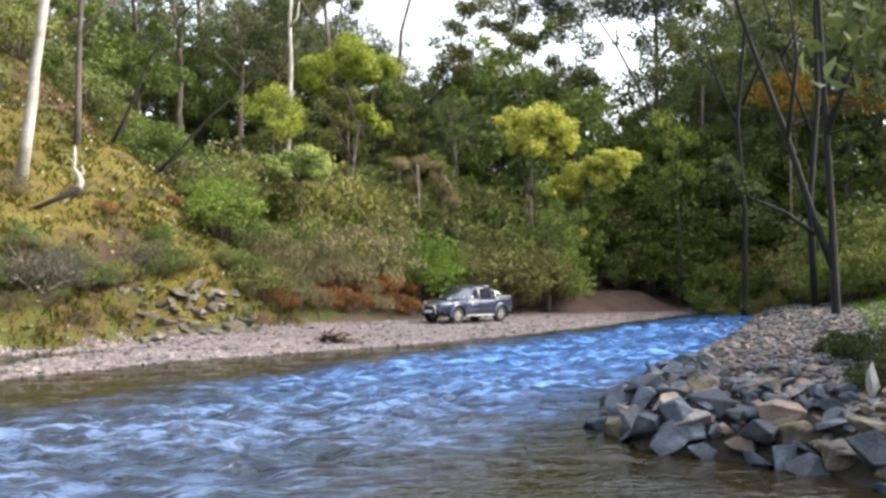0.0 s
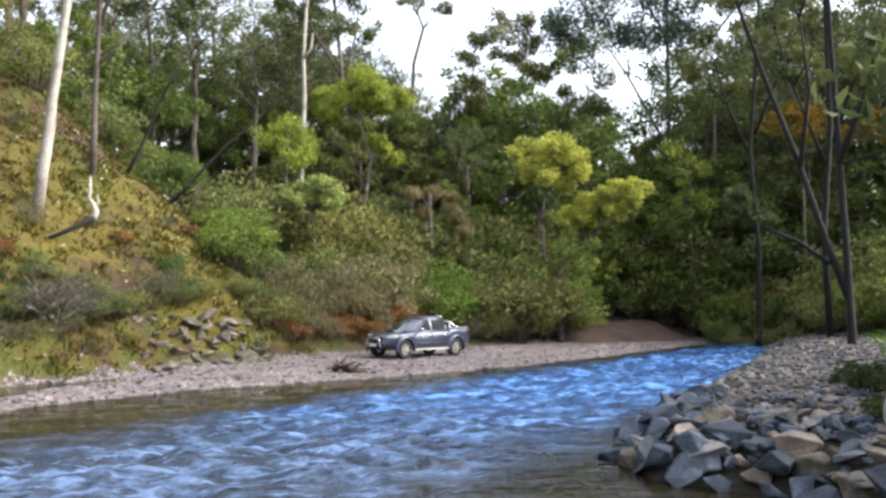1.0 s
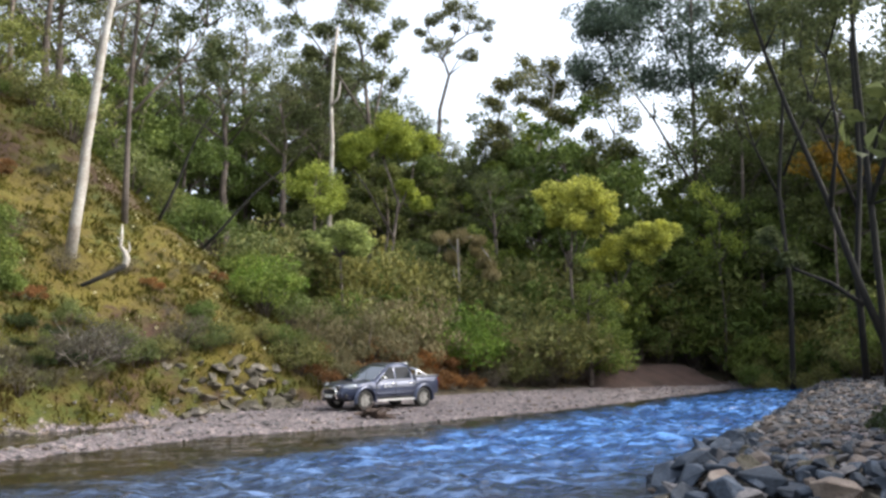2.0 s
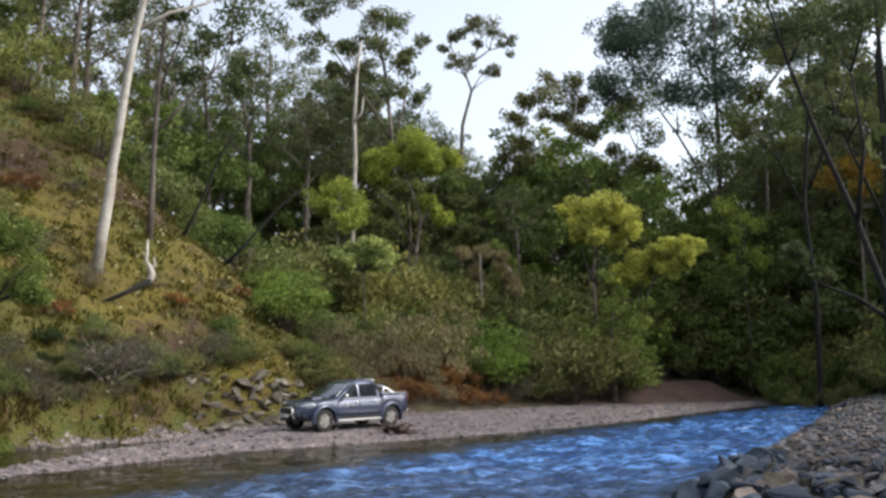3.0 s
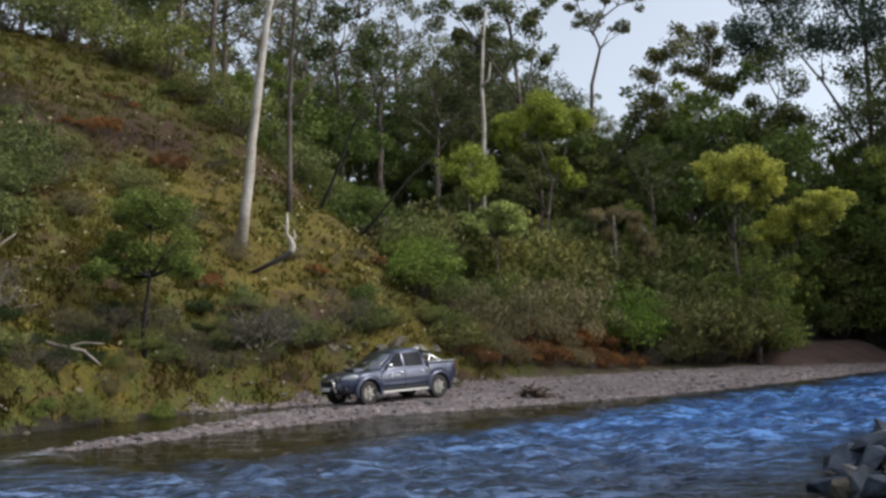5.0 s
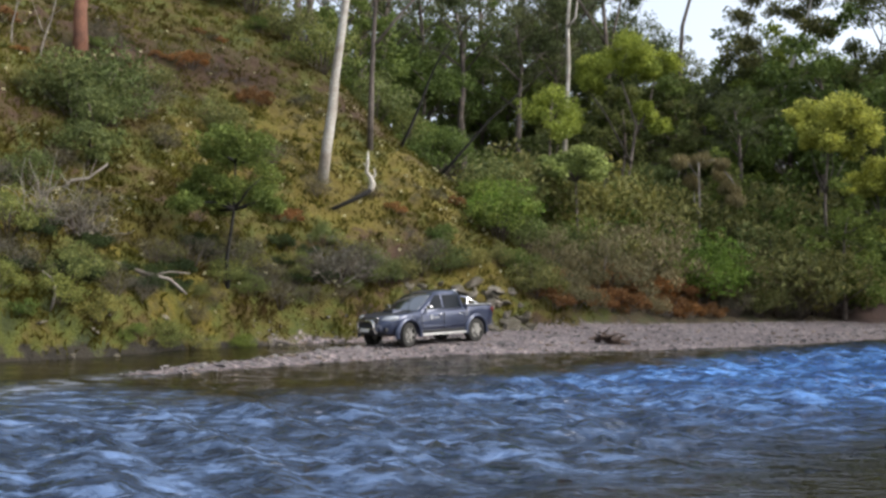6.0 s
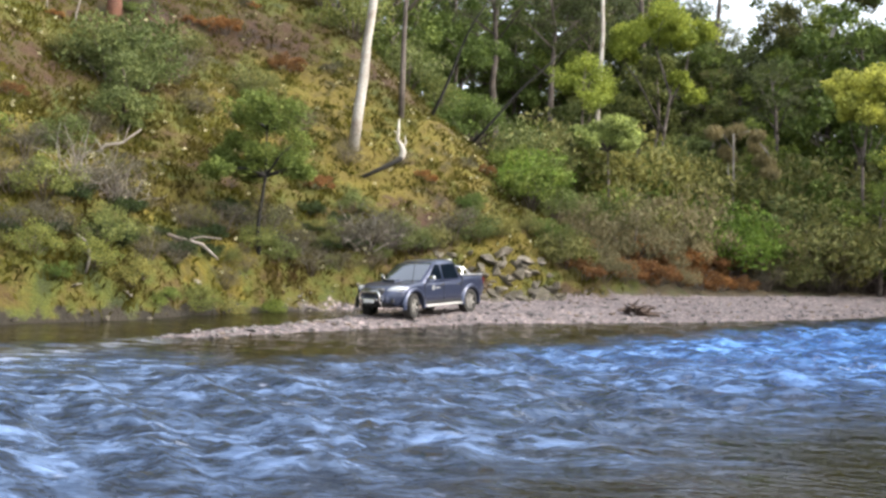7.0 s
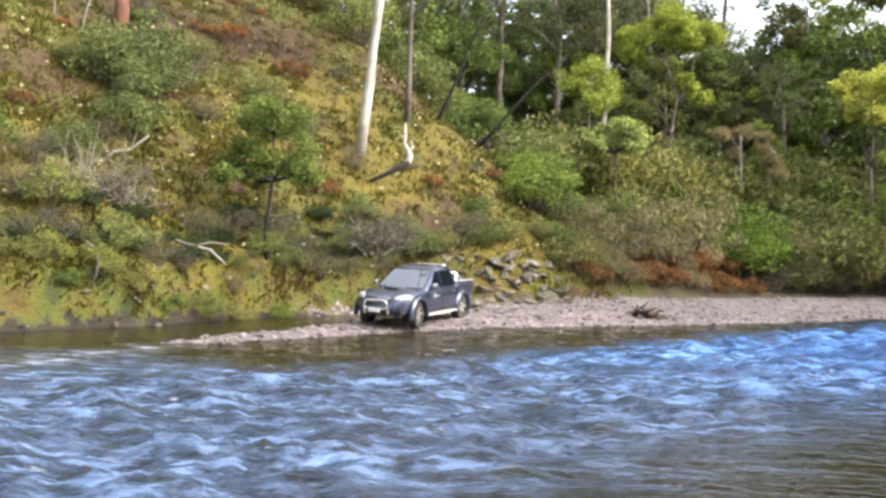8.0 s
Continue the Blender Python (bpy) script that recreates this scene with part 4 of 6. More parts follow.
    shaped_tree("yellow_wattle", 9.4, 58.5, [([(-1.8, 0.5), (-1.6, 3), (-0.9, 6.1), (0.3, 8.6)], 0.12, 0.04)],
                [(-2.0, 8.3, 0.7), (-0.9, 9.0, 0.75), (0.1, 9.3, 0.75), (1.1, 9.8, 0.75), (2.2, 10.1, 0.7), (0.8, 8.6, 0.7), (-0.6, 8.1, 0.65), (1.8, 9.2, 0.7), (-0.9, 5.1, 0.4), (-1.4, 5.8, 0.4), (-2.6, 7.7, 0.5)], GREY_BARK, YELLOW_LEAF, 320, 0.2, "spreading low wattle tree in yellow blossom", group="wattles", flat=0.15, squash=0.75, tufts=8, depth=0.7)
    shaped_tree("green_wattle", -5.9, 60.0, [([(0, 3.9), (0, 8.7), (0.5, 12.4), (-0.5, 15.4)], 0.16, 0.06), ([(0.4, 11.6), (1.4, 14.0), (1.6, 15.6)], 0.08, 0.03), ([(0.2, 10), (-1.6, 13.4), (-2.8, 15)], 0.08, 0.03)],
                [(-3.2, 15.8, 0.85), (-2.6, 16.7, 0.95), (-1.4, 17.5, 1.0), (-0.3, 17.7, 1.0), (0.8, 17.2, 1.0), (1.7, 16.4, 0.9), (-1.6, 16.2, 0.9), (0, 16.2, 0.95), (1.0, 15.8, 0.8), (-2.3, 15.2, 0.7), (1.2, 13.4, 0.7), (1.9, 12.4, 0.7)], GREY_BARK, WATTLE_LEAF, 300, 0.22, "taller wattle with a spreading bright green crown", group="wattles", flat=0.2, squash=0.6, tufts=8, depth=0.7)
    shaped_tree("green_wattle", -10.8, 56.0, [([(0, 4.4), (0, 8.7), (0, 12.0)], 0.13, 0.05)],
                [(-1.2, 12.9, 0.85), (-0.3, 13.6, 0.9), (0.7, 13.2, 0.85), (1.4, 12.7, 0.8), (0.6, 12.2, 0.8), (-0.6, 12.2, 0.8), (1.5, 11.9, 0.7), (0.2, 11.3, 0.7)], GREY_BARK, WATTLE_LEAF, 170, 0.2, "small tree with fresh green foliage beside a pale trunk", group="wattles", squash=0.6)
    shaped_tree("umbrella_gum", -2.7, 75.0, [([(0, 6.4), (-0.3, 15), (0, 23.0), (0.8, 26.0), (0.3, 27.5), (1.3, 29.6)], 0.22, 0.05), ([(0.3, 27.2), (-0.6, 29), (-1.0, 30.2)], 0.08, 0.03), ([(0.9, 28.6), (2.4, 29.6), (3.6, 30.0)], 0.08, 0.03)],
                [(-1.7, 30.0, 0.6), (-1.0, 30.7, 0.7), (-0.3, 31.2, 0.75), (0.4, 31.6, 0.75), (1.1, 31.9, 0.8), (1.8, 31.9, 0.8), (2.5, 31.6, 0.75), (3.2, 31.2, 0.7), (3.8, 30.6, 0.65), (4.2, 29.9, 0.55), (-0.9, 28.7, 0.6), (-0.2, 28.3, 0.7), (0.6, 28.5, 0.7), (2.3, 27.7, 0.6), (3.0, 27.5, 0.5), (1.6, 30.4, 0.5)], GREY_BARK, GUM_LEAF_PALE, 85, 0.24, "tall thin gum with a small flat umbrella crown", squash=0.45)
    shaped_tree("spreading_gum", 13.4, 72.0, [([(0, 0.5), (0, 6), (0.1, 12.6), (0.1, 18.3), (0.2, 23.2)], 0.26, 0.07), ([(0.05, 11), (-2, 15), (-4.2, 18.5)], 0.13, 0.04), ([(0.1, 14), (2.5, 17), (4.6, 19.5)], 0.12, 0.04), ([(0.1, 17), (-1.4, 20), (-3, 21.5)], 0.09, 0.03)],
                [(a, h, r * 1.35) for a, h, r in [(-5.5, 20.6, 1.0), (-4.8, 21.5, 1.0), (-6.0, 18.0, 0.9), (-5.3, 17.4, 0.9), (-4.0, 18.4, 1.0), (-2.7, 19.9, 1.1), (-4.2, 20.1, 1.0), (-1.7, 21.5, 1.1), (-0.9, 19.4, 1.1), (0.4, 21.2, 1.2), (-2.2, 17.6, 1.0), (-0.1, 17.1, 1.0), (1.8, 19.7, 1.1), (3.3, 20.9, 1.1), (1.1, 17.9, 1.0), (-3.3, 21.7, 1.0), (3.7, 18.6, 1.0), (5.2, 20.6, 1.1), (6.0, 18.6, 1.0), (0, 23.4, 1.3), (2.6, 23, 1.2), (-2.6, 23.2, 1.1), (5, 22.6, 1.1)]], GREY_BARK, BLUE_GUM_LEAF, 380, 0.32, "large spreading gum with layered blue-green crown", stretch=1.45, squash=0.6)
    shaped_tree("dense_gum", 16.2, 70.0, [([(0, -0.5), (0, 5), (0, 10.4), (0.1, 14.8)], 0.22, 0.08), ([(0, 7), (-1.4, 11), (-2.7, 14)], 0.1, 0.03)],
                [(-2.7, 16.1, 1.3), (-1.1, 17.3, 1.3), (-1.5, 14.6, 1.4), (0.1, 15.1, 1.4), (-3.1, 14.0, 1.3), (1.4, 16.4, 1.3), (0.6, 13.8, 1.4), (-1.8, 12, 1.4), (1.0, 11.6, 1.4), (-0.4, 10, 1.4)], GREY_BARK, DEEP_LEAF, 250, 0.25, "dense dark green gum with a pale trunk", stretch=1.27)
    shaped_tree("skyline_gum", -7.2, 68.0, [([(0, 5.6), (0.2, 12), (0, 18.4), (-0.7, 25.2), (-1.6, 29.4)], 0.28, 0.07), ([(-0.2, 20), (-3, 24.5), (-5.8, 28.5)], 0.14, 0.04), ([(0, 19), (0.8, 23), (1.2, 26)], 0.11, 0.04)],
                [(-7.4, 30.2, 1.1), (-5.7, 30.7, 1.2), (-3.4, 31.2, 1.2), (-1.6, 30.3, 1.2), (0.2, 29.4, 1.1), (1.5, 27.5, 1.1), (-6.5, 27.9, 1.1), (-3.8, 27.9, 1.1), (-1.2, 27.0, 1.1), (0.6, 25.7, 1.0), (-2.5, 25.2, 1.0), (-4.7, 25.6, 1.0), (1.5, 23.8, 1.0), (-3.4, 23, 0.9)], GREY_BARK, GUM_LEAF, 230, 0.27, "tall gum with dark tufted crown against the sky", squash=0.6)
    shaped_tree("skyline_gum", 3.3, 70.0, [([(0, 4.3), (-0.2, 10), (0, 16.8), (1.4, 20.9), (1.9, 23.7)], 0.24, 0.06), ([(-0.2, 16), (-1.4, 18.6), (-2.6, 20.6)], 0.11, 0.04), ([(0.7, 18.8), (2.2, 20), (3, 21)], 0.1, 0.03)],
                [(-3.5, 22.0, 1.1), (-2.1, 23.9, 1.1), (-0.3, 24.7, 1.2), (1.5, 24.9, 1.2), (-2.6, 20.1, 1.0), (-0.8, 22.4, 1.1), (1.0, 22.3, 1.1), (2.8, 23.2, 1.1), (-3.5, 19.3, 1.0), (3.2, 20.8, 1.0), (1.8, 20.4, 1.0), (-2.2, 18.3, 1.0)], PALE_BARK, GUM_LEAF_PALE, 230, 0.27, "open-crowned grey-green gum against the sky", squash=0.6)
    shaped_tree("skyline_gum", 8.2, 72.0, [([(0, 3.6), (0, 9), (0, 15.2), (0.4, 19.8)], 0.22, 0.06), ([(0.1, 14), (-0.9, 17), (-1.3, 19)], 0.09, 0.03)],
                [(-1.6, 21.8, 1.1), (0.2, 22.1, 1.2), (1.5, 20.2, 1.1), (-1.2, 19.4, 1.1), (0.5, 18.4, 1.2), (1.8, 17.8, 1.1), (-0.4, 17.0, 1.2), (-1.8, 16, 1.1), (1.2, 15.4, 1.1)], GREY_BARK, GUM_LEAF, 220, 0.25, "dark gum with a ragged crown at the valley gap", squash=0.7)
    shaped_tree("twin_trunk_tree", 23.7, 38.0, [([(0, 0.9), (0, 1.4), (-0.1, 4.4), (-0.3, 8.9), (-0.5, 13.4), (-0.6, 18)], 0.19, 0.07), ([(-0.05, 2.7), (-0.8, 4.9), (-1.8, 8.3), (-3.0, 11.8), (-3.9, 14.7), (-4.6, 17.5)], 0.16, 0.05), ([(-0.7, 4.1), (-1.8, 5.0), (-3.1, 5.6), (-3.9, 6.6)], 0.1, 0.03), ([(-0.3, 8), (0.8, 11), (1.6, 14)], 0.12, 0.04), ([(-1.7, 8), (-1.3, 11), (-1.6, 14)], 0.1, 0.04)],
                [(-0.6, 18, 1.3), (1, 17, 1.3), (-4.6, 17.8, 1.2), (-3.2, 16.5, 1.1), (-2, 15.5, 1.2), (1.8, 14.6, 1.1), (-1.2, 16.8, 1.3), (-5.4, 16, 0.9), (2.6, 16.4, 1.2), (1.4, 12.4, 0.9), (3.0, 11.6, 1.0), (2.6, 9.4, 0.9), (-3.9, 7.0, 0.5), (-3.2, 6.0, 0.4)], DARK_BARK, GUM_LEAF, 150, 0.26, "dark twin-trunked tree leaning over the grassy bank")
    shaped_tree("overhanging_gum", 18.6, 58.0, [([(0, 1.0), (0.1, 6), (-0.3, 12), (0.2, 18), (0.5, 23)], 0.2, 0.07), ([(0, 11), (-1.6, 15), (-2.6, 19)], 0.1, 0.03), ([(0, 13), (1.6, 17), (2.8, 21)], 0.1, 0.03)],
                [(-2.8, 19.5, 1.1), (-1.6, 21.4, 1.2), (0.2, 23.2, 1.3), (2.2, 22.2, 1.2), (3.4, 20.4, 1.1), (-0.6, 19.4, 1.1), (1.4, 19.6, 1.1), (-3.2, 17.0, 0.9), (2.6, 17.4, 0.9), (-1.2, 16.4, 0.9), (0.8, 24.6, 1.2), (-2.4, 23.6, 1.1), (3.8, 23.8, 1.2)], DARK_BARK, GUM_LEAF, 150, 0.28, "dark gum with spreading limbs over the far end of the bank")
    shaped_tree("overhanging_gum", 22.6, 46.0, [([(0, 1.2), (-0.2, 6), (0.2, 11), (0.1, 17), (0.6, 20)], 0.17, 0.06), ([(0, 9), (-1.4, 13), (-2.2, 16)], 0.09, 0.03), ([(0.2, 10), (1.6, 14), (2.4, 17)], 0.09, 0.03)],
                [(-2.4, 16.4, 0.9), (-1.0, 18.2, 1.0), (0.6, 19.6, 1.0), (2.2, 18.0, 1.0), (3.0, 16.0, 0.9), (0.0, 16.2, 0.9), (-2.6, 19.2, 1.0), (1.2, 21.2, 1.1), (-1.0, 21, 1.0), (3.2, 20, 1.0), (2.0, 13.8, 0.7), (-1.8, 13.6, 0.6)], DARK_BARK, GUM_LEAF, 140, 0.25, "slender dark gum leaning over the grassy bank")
    shaped_tree("autumn_tree", 21.3, 62.0, [([(0, 0.6), (0, 4), (0, 8), (0, 12)], 0.14, 0.05)],
                [(-1.3, 13.9, 0.8), (0.0, 13.1, 0.9), (0.7, 14.4, 0.9), (3.9, 13.9, 0.9), (4.8, 13.1, 0.9), (-0.4, 14.5, 0.8), (2.2, 13.2, 0.7)], GREY_BARK, ORANGE_LEAF, 130, 0.24, "tree with orange autumn foliage behind the bank", stretch=1.03)
    shaped_tree("autumn_tree", 14.8, 64.0, [([(0, 0.6), (0.15, 4), (-0.1, 8), (0, 11)], 0.07, 0.03)],
                [(-0.3, 12.0, 0.8), (0.4, 9.8, 0.8), (-1.0, 12.6, 0.8), (1.1, 11.6, 0.8), (-0.6, 10.6, 0.6), (0.9, 9.0, 0.6), (-0.9, 9.2, 0.6)], GREY_BARK, WATTLE_LEAF, 90, 0.2, "thin tree with sparse yellow-olive leaves", stretch=1.06)
    shaped_tree("slope_tree", -30.9, 30.9, [([(0, 1.1), (-0.1, 2.8), (0.1, 4.5), (0.1, 6.1)], 0.09, 0.03)],
                [(0.0, 7.0, 0.55), (-0.6, 6.5, 0.6), (0.7, 6.5, 0.6), (-0.9, 5.7, 0.65), (0.2, 6.0, 0.65), (1.2, 5.6, 0.6), (-1.2, 5.0, 0.6), (-0.1, 5.2, 0.6), (0.8, 5.0, 0.6), (-1.5, 4.5, 0.5), (1.4, 4.8, 0.5), (-0.6, 4.6, 0.5), (0.2, 6.6, 0.5)], DARK_BARK, MID_LEAF, 300, 0.13, "young tree with layered green foliage on the slope", flat=0.3, squash=0.5)
    shaped_tree("slope_tree", -39.3, 34.1, [([(0, 5.4), (0, 6.7), (0.1, 7.6)], 0.07, 0.03)],
                [(-0.5, 7.8, 0.6), (0.0, 8.5, 0.6), (0.6, 8.0, 0.6), (-0.1, 7.1, 0.6), (0.6, 6.9, 0.6), (-0.7, 6.8, 0.6), (0.3, 6.3, 0.5)], GREY_BARK, DEEP_LEAF, 130, 0.16, "bushy dark green young tree high on the slope")
    shaped_tree("weeping_dead_shrub", -1.5, 52.0, [([(0, 1.6), (0, 5.9), (-0.1, 8.9), (0.7, 9.1), (1.7, 7.9), (2.2, 6.8)], 0.07, 0.02), ([(-0.05, 8), (-0.7, 9), (-1.2, 8.2)], 0.04, 0.02)],
                [(-1.0, 8.9, 0.5), (0.0, 9.0, 0.5), (1.0, 8.5, 0.5), (1.7, 7.5, 0.5), (-0.6, 7.9, 0.5), (2.0, 6.8, 0.4)], DEADWOOD, TAN_LEAF, 240, 0.42, "grey dead shrub with weeping twigs", droop=3.0, slim=0.12, category="shrub")


build_marked_trees()


build_forest()
build_undergrowth()


# ---- the pickup: x forward, y to its left, origin on the ground between the axles ----
def loft(rings, close=True):
    """Skin over rings of equal length; each ring is closed, the ends are capped."""
    n = len(rings[0])
    verts = [p for r in rings for p in r]
    faces = [(i * n + k, i * n + (k + 1) % n, (i + 1) * n + (k + 1) % n, (i + 1) * n + k) for i in range(len(rings) - 1) for k in range(n)]
    if close:
        faces += [tuple(reversed(range(n))), tuple(range(len(verts) - n, len(verts)))]
    return verts, faces


def bevelled_box(x0, x1, y0, y1, z0, z1, r=0.02):
    bm = bmesh.new()
    bmesh.ops.create_cube(bm, size=1)
    for v in bm.verts:
        v.co = ((x0 + x1) / 2 + v.co.x * (x1 - x0), (y0 + y1) / 2 + v.co.y * (y1 - y0), (z0 + z1) / 2 + v.co.z * (z1 - z0))
    bmesh.ops.bevel(bm, geom=bm.edges[:], offset=r, segments=2, affect="EDGES", profile=0.6)
    return bm


def part(name, bm, material, parent, label="", flat=False):
    me = bpy.data.meshes.new(name)
    bm.normal_update()
    bm.to_mesh(me)
    bm.free()
    me.materials.append(material)
    if not flat:
        me.polygons.foreach_set("use_smooth", [True] * len(me.polygons))
        me.set_sharp_from_angle(angle=radians(38))
    return add(name, me, parent, None, label)


def skin(name, verts, faces, material, parent, label="", angle=38):
    me = mesh_of(name, [tuple(v) for v in verts], faces, material, True)
    me.set_sharp_from_angle(angle=radians(angle))
    return add(name, me, parent, None, label)


def slab(name, corners, depth, material, parent, label=""):
    """A thin plate on the corners given, thick inward along its normal."""
    c = [Vector(p) for p in corners]
    nrm = (c[1] - c[0]).cross(c[2] - c[0]).normalized()
    verts = [p + nrm * 0.006 for p in c] + [p - nrm * depth for p in c]
    n = len(c)
    faces = [tuple(range(n)), tuple(reversed(range(n, 2 * n)))] + [(k + n, (k + 1) % n + n, (k + 1) % n, k) for k in range(n)]
    return add(name, mesh_of(name, [tuple(v) for v in verts], faces, material), parent, None, label)


AXLE, WHEEL_R, TRACK = 1.54, 0.385, 0.77


def build_wheel(car, x, y):
    wheel = new("wheel")
    wheel.parent = car
    wheel.matrix_basis = pose(x, y, WHEEL_R)
    side = 1 if y > 0 else -1
    prof = [(0.24, -0.12), (0.33, -0.135), (0.375, -0.115), (0.385, -0.06), (0.385, 0.06), (0.375, 0.115), (0.33, 0.135), (0.24, 0.12)]
    n = 28
    rings = [[(r * math.cos(2 * math.pi * k / n), w, r * math.sin(2 * math.pi * k / n)) for r, w in prof] for k in range(n)]
    v = [p for r in rings for p in r]
    m = len(prof)
    f = [(i * m + k, i * m + (k + 1) % m, ((i + 1) % n) * m + (k + 1) % m, ((i + 1) % n) * m + k) for i in range(n) for k in range(m)]
    skin("tyre", v, f, RUBBER, wheel)
    bm = bmesh.new()
    bmesh.ops.create_cone(bm, cap_ends=True, segments=28, radius1=0.245, radius2=0.235, depth=0.1, matrix=pose(0, 0.02 * side, 0, 90))
    bmesh.ops.create_cone(bm, cap_ends=True, segments=14, radius1=0.07, radius2=0.05, depth=0.05, matrix=pose(0, 0.12 * side, 0, -90 * side))
    for k in range(6):
        spoke = bmesh.ops.create_cube(bm, size=1, matrix=pose(0, 0, 0, 0, 60 * k) @ pose(0.13, 0.10 * side, 0) @ Matrix.Diagonal((0.22, 0.04, 0.075, 1)))["verts"]
    part("rim", bm, ALLOY, wheel, "six-spoke silver alloy rim")
    return wheel


def shell(grid, depth):
    """A thin closed pane over a grid of points (rows of equal length), thick along depth."""
    rows, cols = len(grid), len(grid[0])
    front = [Vector(p) for row in grid for p in row]
    verts = front + [p - Vector(depth) for p in front]
    n = rows * cols
    faces = []
    for r in range(rows - 1):
        for c in range(cols - 1):
            a = r * cols + c
            faces += [(a, a + 1, a + cols + 1, a + cols), (a + n + cols, a + n + cols + 1, a + n + 1, a + n)]
    rim = list(range(cols)) + [r * cols + cols - 1 for r in range(1, rows)] + [(rows - 1) * cols + c for c in range(cols - 2, -1, -1)] + [r * cols for r in range(rows - 2, 0, -1)]
    faces += [(rim[(k + 1) % len(rim)], rim[k], rim[k] + n, rim[(k + 1) % len(rim)] + n) for k in range(len(rim))]
    return verts, faces


def build_pickup():
    car = tagged(new("pickup_truck"), "slate blue dual-cab pickup with chrome nudge bar driving on gravel", "car")
    xs = sorted(set([round(v, 3) for v in np.linspace(-2.4, 2.42, 36)] + [2.2, 2.28, 2.36, 2.4] + [round(k * AXLE + d, 3) for k in (-1, 1) for d in np.linspace(-0.47, 0.47, 17)]), reverse=True)
    rings = []
    for x in xs:
        top = float(np.interp(x, [-2.4, -1.11, -1.08, 0.6, 1.15, 1.6, 2.0, 2.2, 2.33, 2.42], [1.22, 1.21, 1.12, 1.1, 1.08, 1.05, 0.99, 0.93, 0.85, 0.74]))
        wide = 0.9 * (1 - 0.42 * max(0.0, (x - 1.6) / 0.82) ** 2.6) * (1 - 0.05 * max(0.0, (-x - 2.1) / 0.3) ** 2)
        low = float(np.interp(x, [-2.4, -2.1, -1.9, 1.9, 2.2, 2.42], [0.56, 0.5, 0.42, 0.42, 0.44, 0.52]))
        for axle in (-AXLE, AXLE):
            if abs(x - axle) < 0.455:
                low = max(low, WHEEL_R + math.sqrt(0.455 ** 2 - (x - axle) ** 2))
        low = min(low, top - 0.16)
        tall = top - low
        crown = 0.035 if x > 1.0 else 0.0
        half = [(0, top + crown), (wide * 0.4, top + crown * 0.9), (wide * 0.72, top + crown * 0.45), (wide * 0.88, top - 0.015), (wide * 0.955, top - 0.06 * min(1, tall / 0.4)), (wide * 0.985, top - tall * 0.3), (wide, top - tall * 0.52), (wide * 0.99, low + tall * 0.26), (wide * 0.965, low + tall * 0.12), (wide * 0.93, low)]
        rings.append([(x, y, z) for y, z in half] + [(x, -y, z) for y, z in reversed(half[1:])])
    v, f = loft(rings)
    skin("body", v, f, CAR_PAINT, car, "", 50)
    part("chassis", bevelled_box(-2.3, 2.05, -0.42, 0.42, 0.34, 0.62), CAR_TRIM, car)
    for x in (-AXLE, AXLE):
        bm = bmesh.new()
        bmesh.ops.create_cone(bm, cap_ends=True, segments=12, radius1=0.06, radius2=0.06, depth=1.4, matrix=pose(x, 0, WHEEL_R, 90))
        part("axle", bm, CAR_TRIM, car)
    # cab: height, windscreen, rear wall, half width
    levels = [(1.0, 1.26, -1.1, 0.85), (1.1, 1.12, -1.09, 0.845), (1.31, 0.82, -1.06, 0.79), (1.51, 0.5, -1.02, 0.725), (1.62, 0.3, -0.98, 0.675), (1.69, 0.1, -0.92, 0.62), (1.73, -0.12, -0.82, 0.5), (1.745, -0.38, -0.62, 0.3)]

    def at(z, key):
        return float(np.interp(z, [r[0] for r in levels], [r[key] for r in levels]))

    def brow(z, k):
        return at(z, 1) - 0.13 * k * k
    rings = []
    for z, xf, xr, w in levels:
        ring = [(brow(z, k), w * k, z) for k in (-0.9, -0.6, -0.3, 0, 0.3, 0.6, 0.9)]
        ring += [(xf - 0.24, w, z), ((xf + xr) / 2, w * 1.01, z), (xr + 0.1, w, z), (xr, w * 0.85, z), (xr, -w * 0.85, z), (xr + 0.1, -w, z), ((xf + xr) / 2, -w * 1.01, z), (xf - 0.24, -w, z)]
        rings.append(ring)
    v, f = loft(rings)
    skin("cab", v, f, CAR_PAINT, car, "", 44)
    grid = [[(brow(z, k) + 0.016, at(z, 3) * k, z + 0.008) for k in np.linspace(-0.84, 0.84, 9)] for z in (1.115, 1.2, 1.31, 1.41, 1.51, 1.57, 1.63)]
    v, f = shell(grid, (0.014, 0, 0.008))
    skin("windscreen", v, f, SCREEN_GLASS, car, "sloping windscreen reflecting the sky", 60)
    slab("rear_window", [(at(1.24, 2), 0.58, 1.24), (at(1.24, 2), -0.58, 1.24), (at(1.55, 2), -0.48, 1.55), (at(1.55, 2), 0.48, 1.55)], 0.01, CAR_GLASS, car)
    for s in (1, -1):
        for xa, xb, xc, xd in ((0.78, 0.03, 0.03, 0.24), (-0.05, -0.88, -0.8, -0.05)):
            pane = [(xa, s * (at(1.14, 3) + 0.012), 1.14), (xb, s * (at(1.14, 3) + 0.012), 1.14), (xc, s * (at(1.58, 3) + 0.012), 1.58), (xd, s * (at(1.58, 3) + 0.012), 1.58)]
            slab("side_window", pane if s < 0 else pane[::-1], 0.012, CAR_GLASS, car)
        for x in (1.0, -0.01, -0.99):
            part("door_seam", bevelled_box(x - 0.006, x + 0.006, s * 0.893 - 0.014, s * 0.893 + 0.012, 0.5, 1.02, 0.003), CAR_TRIM, car)
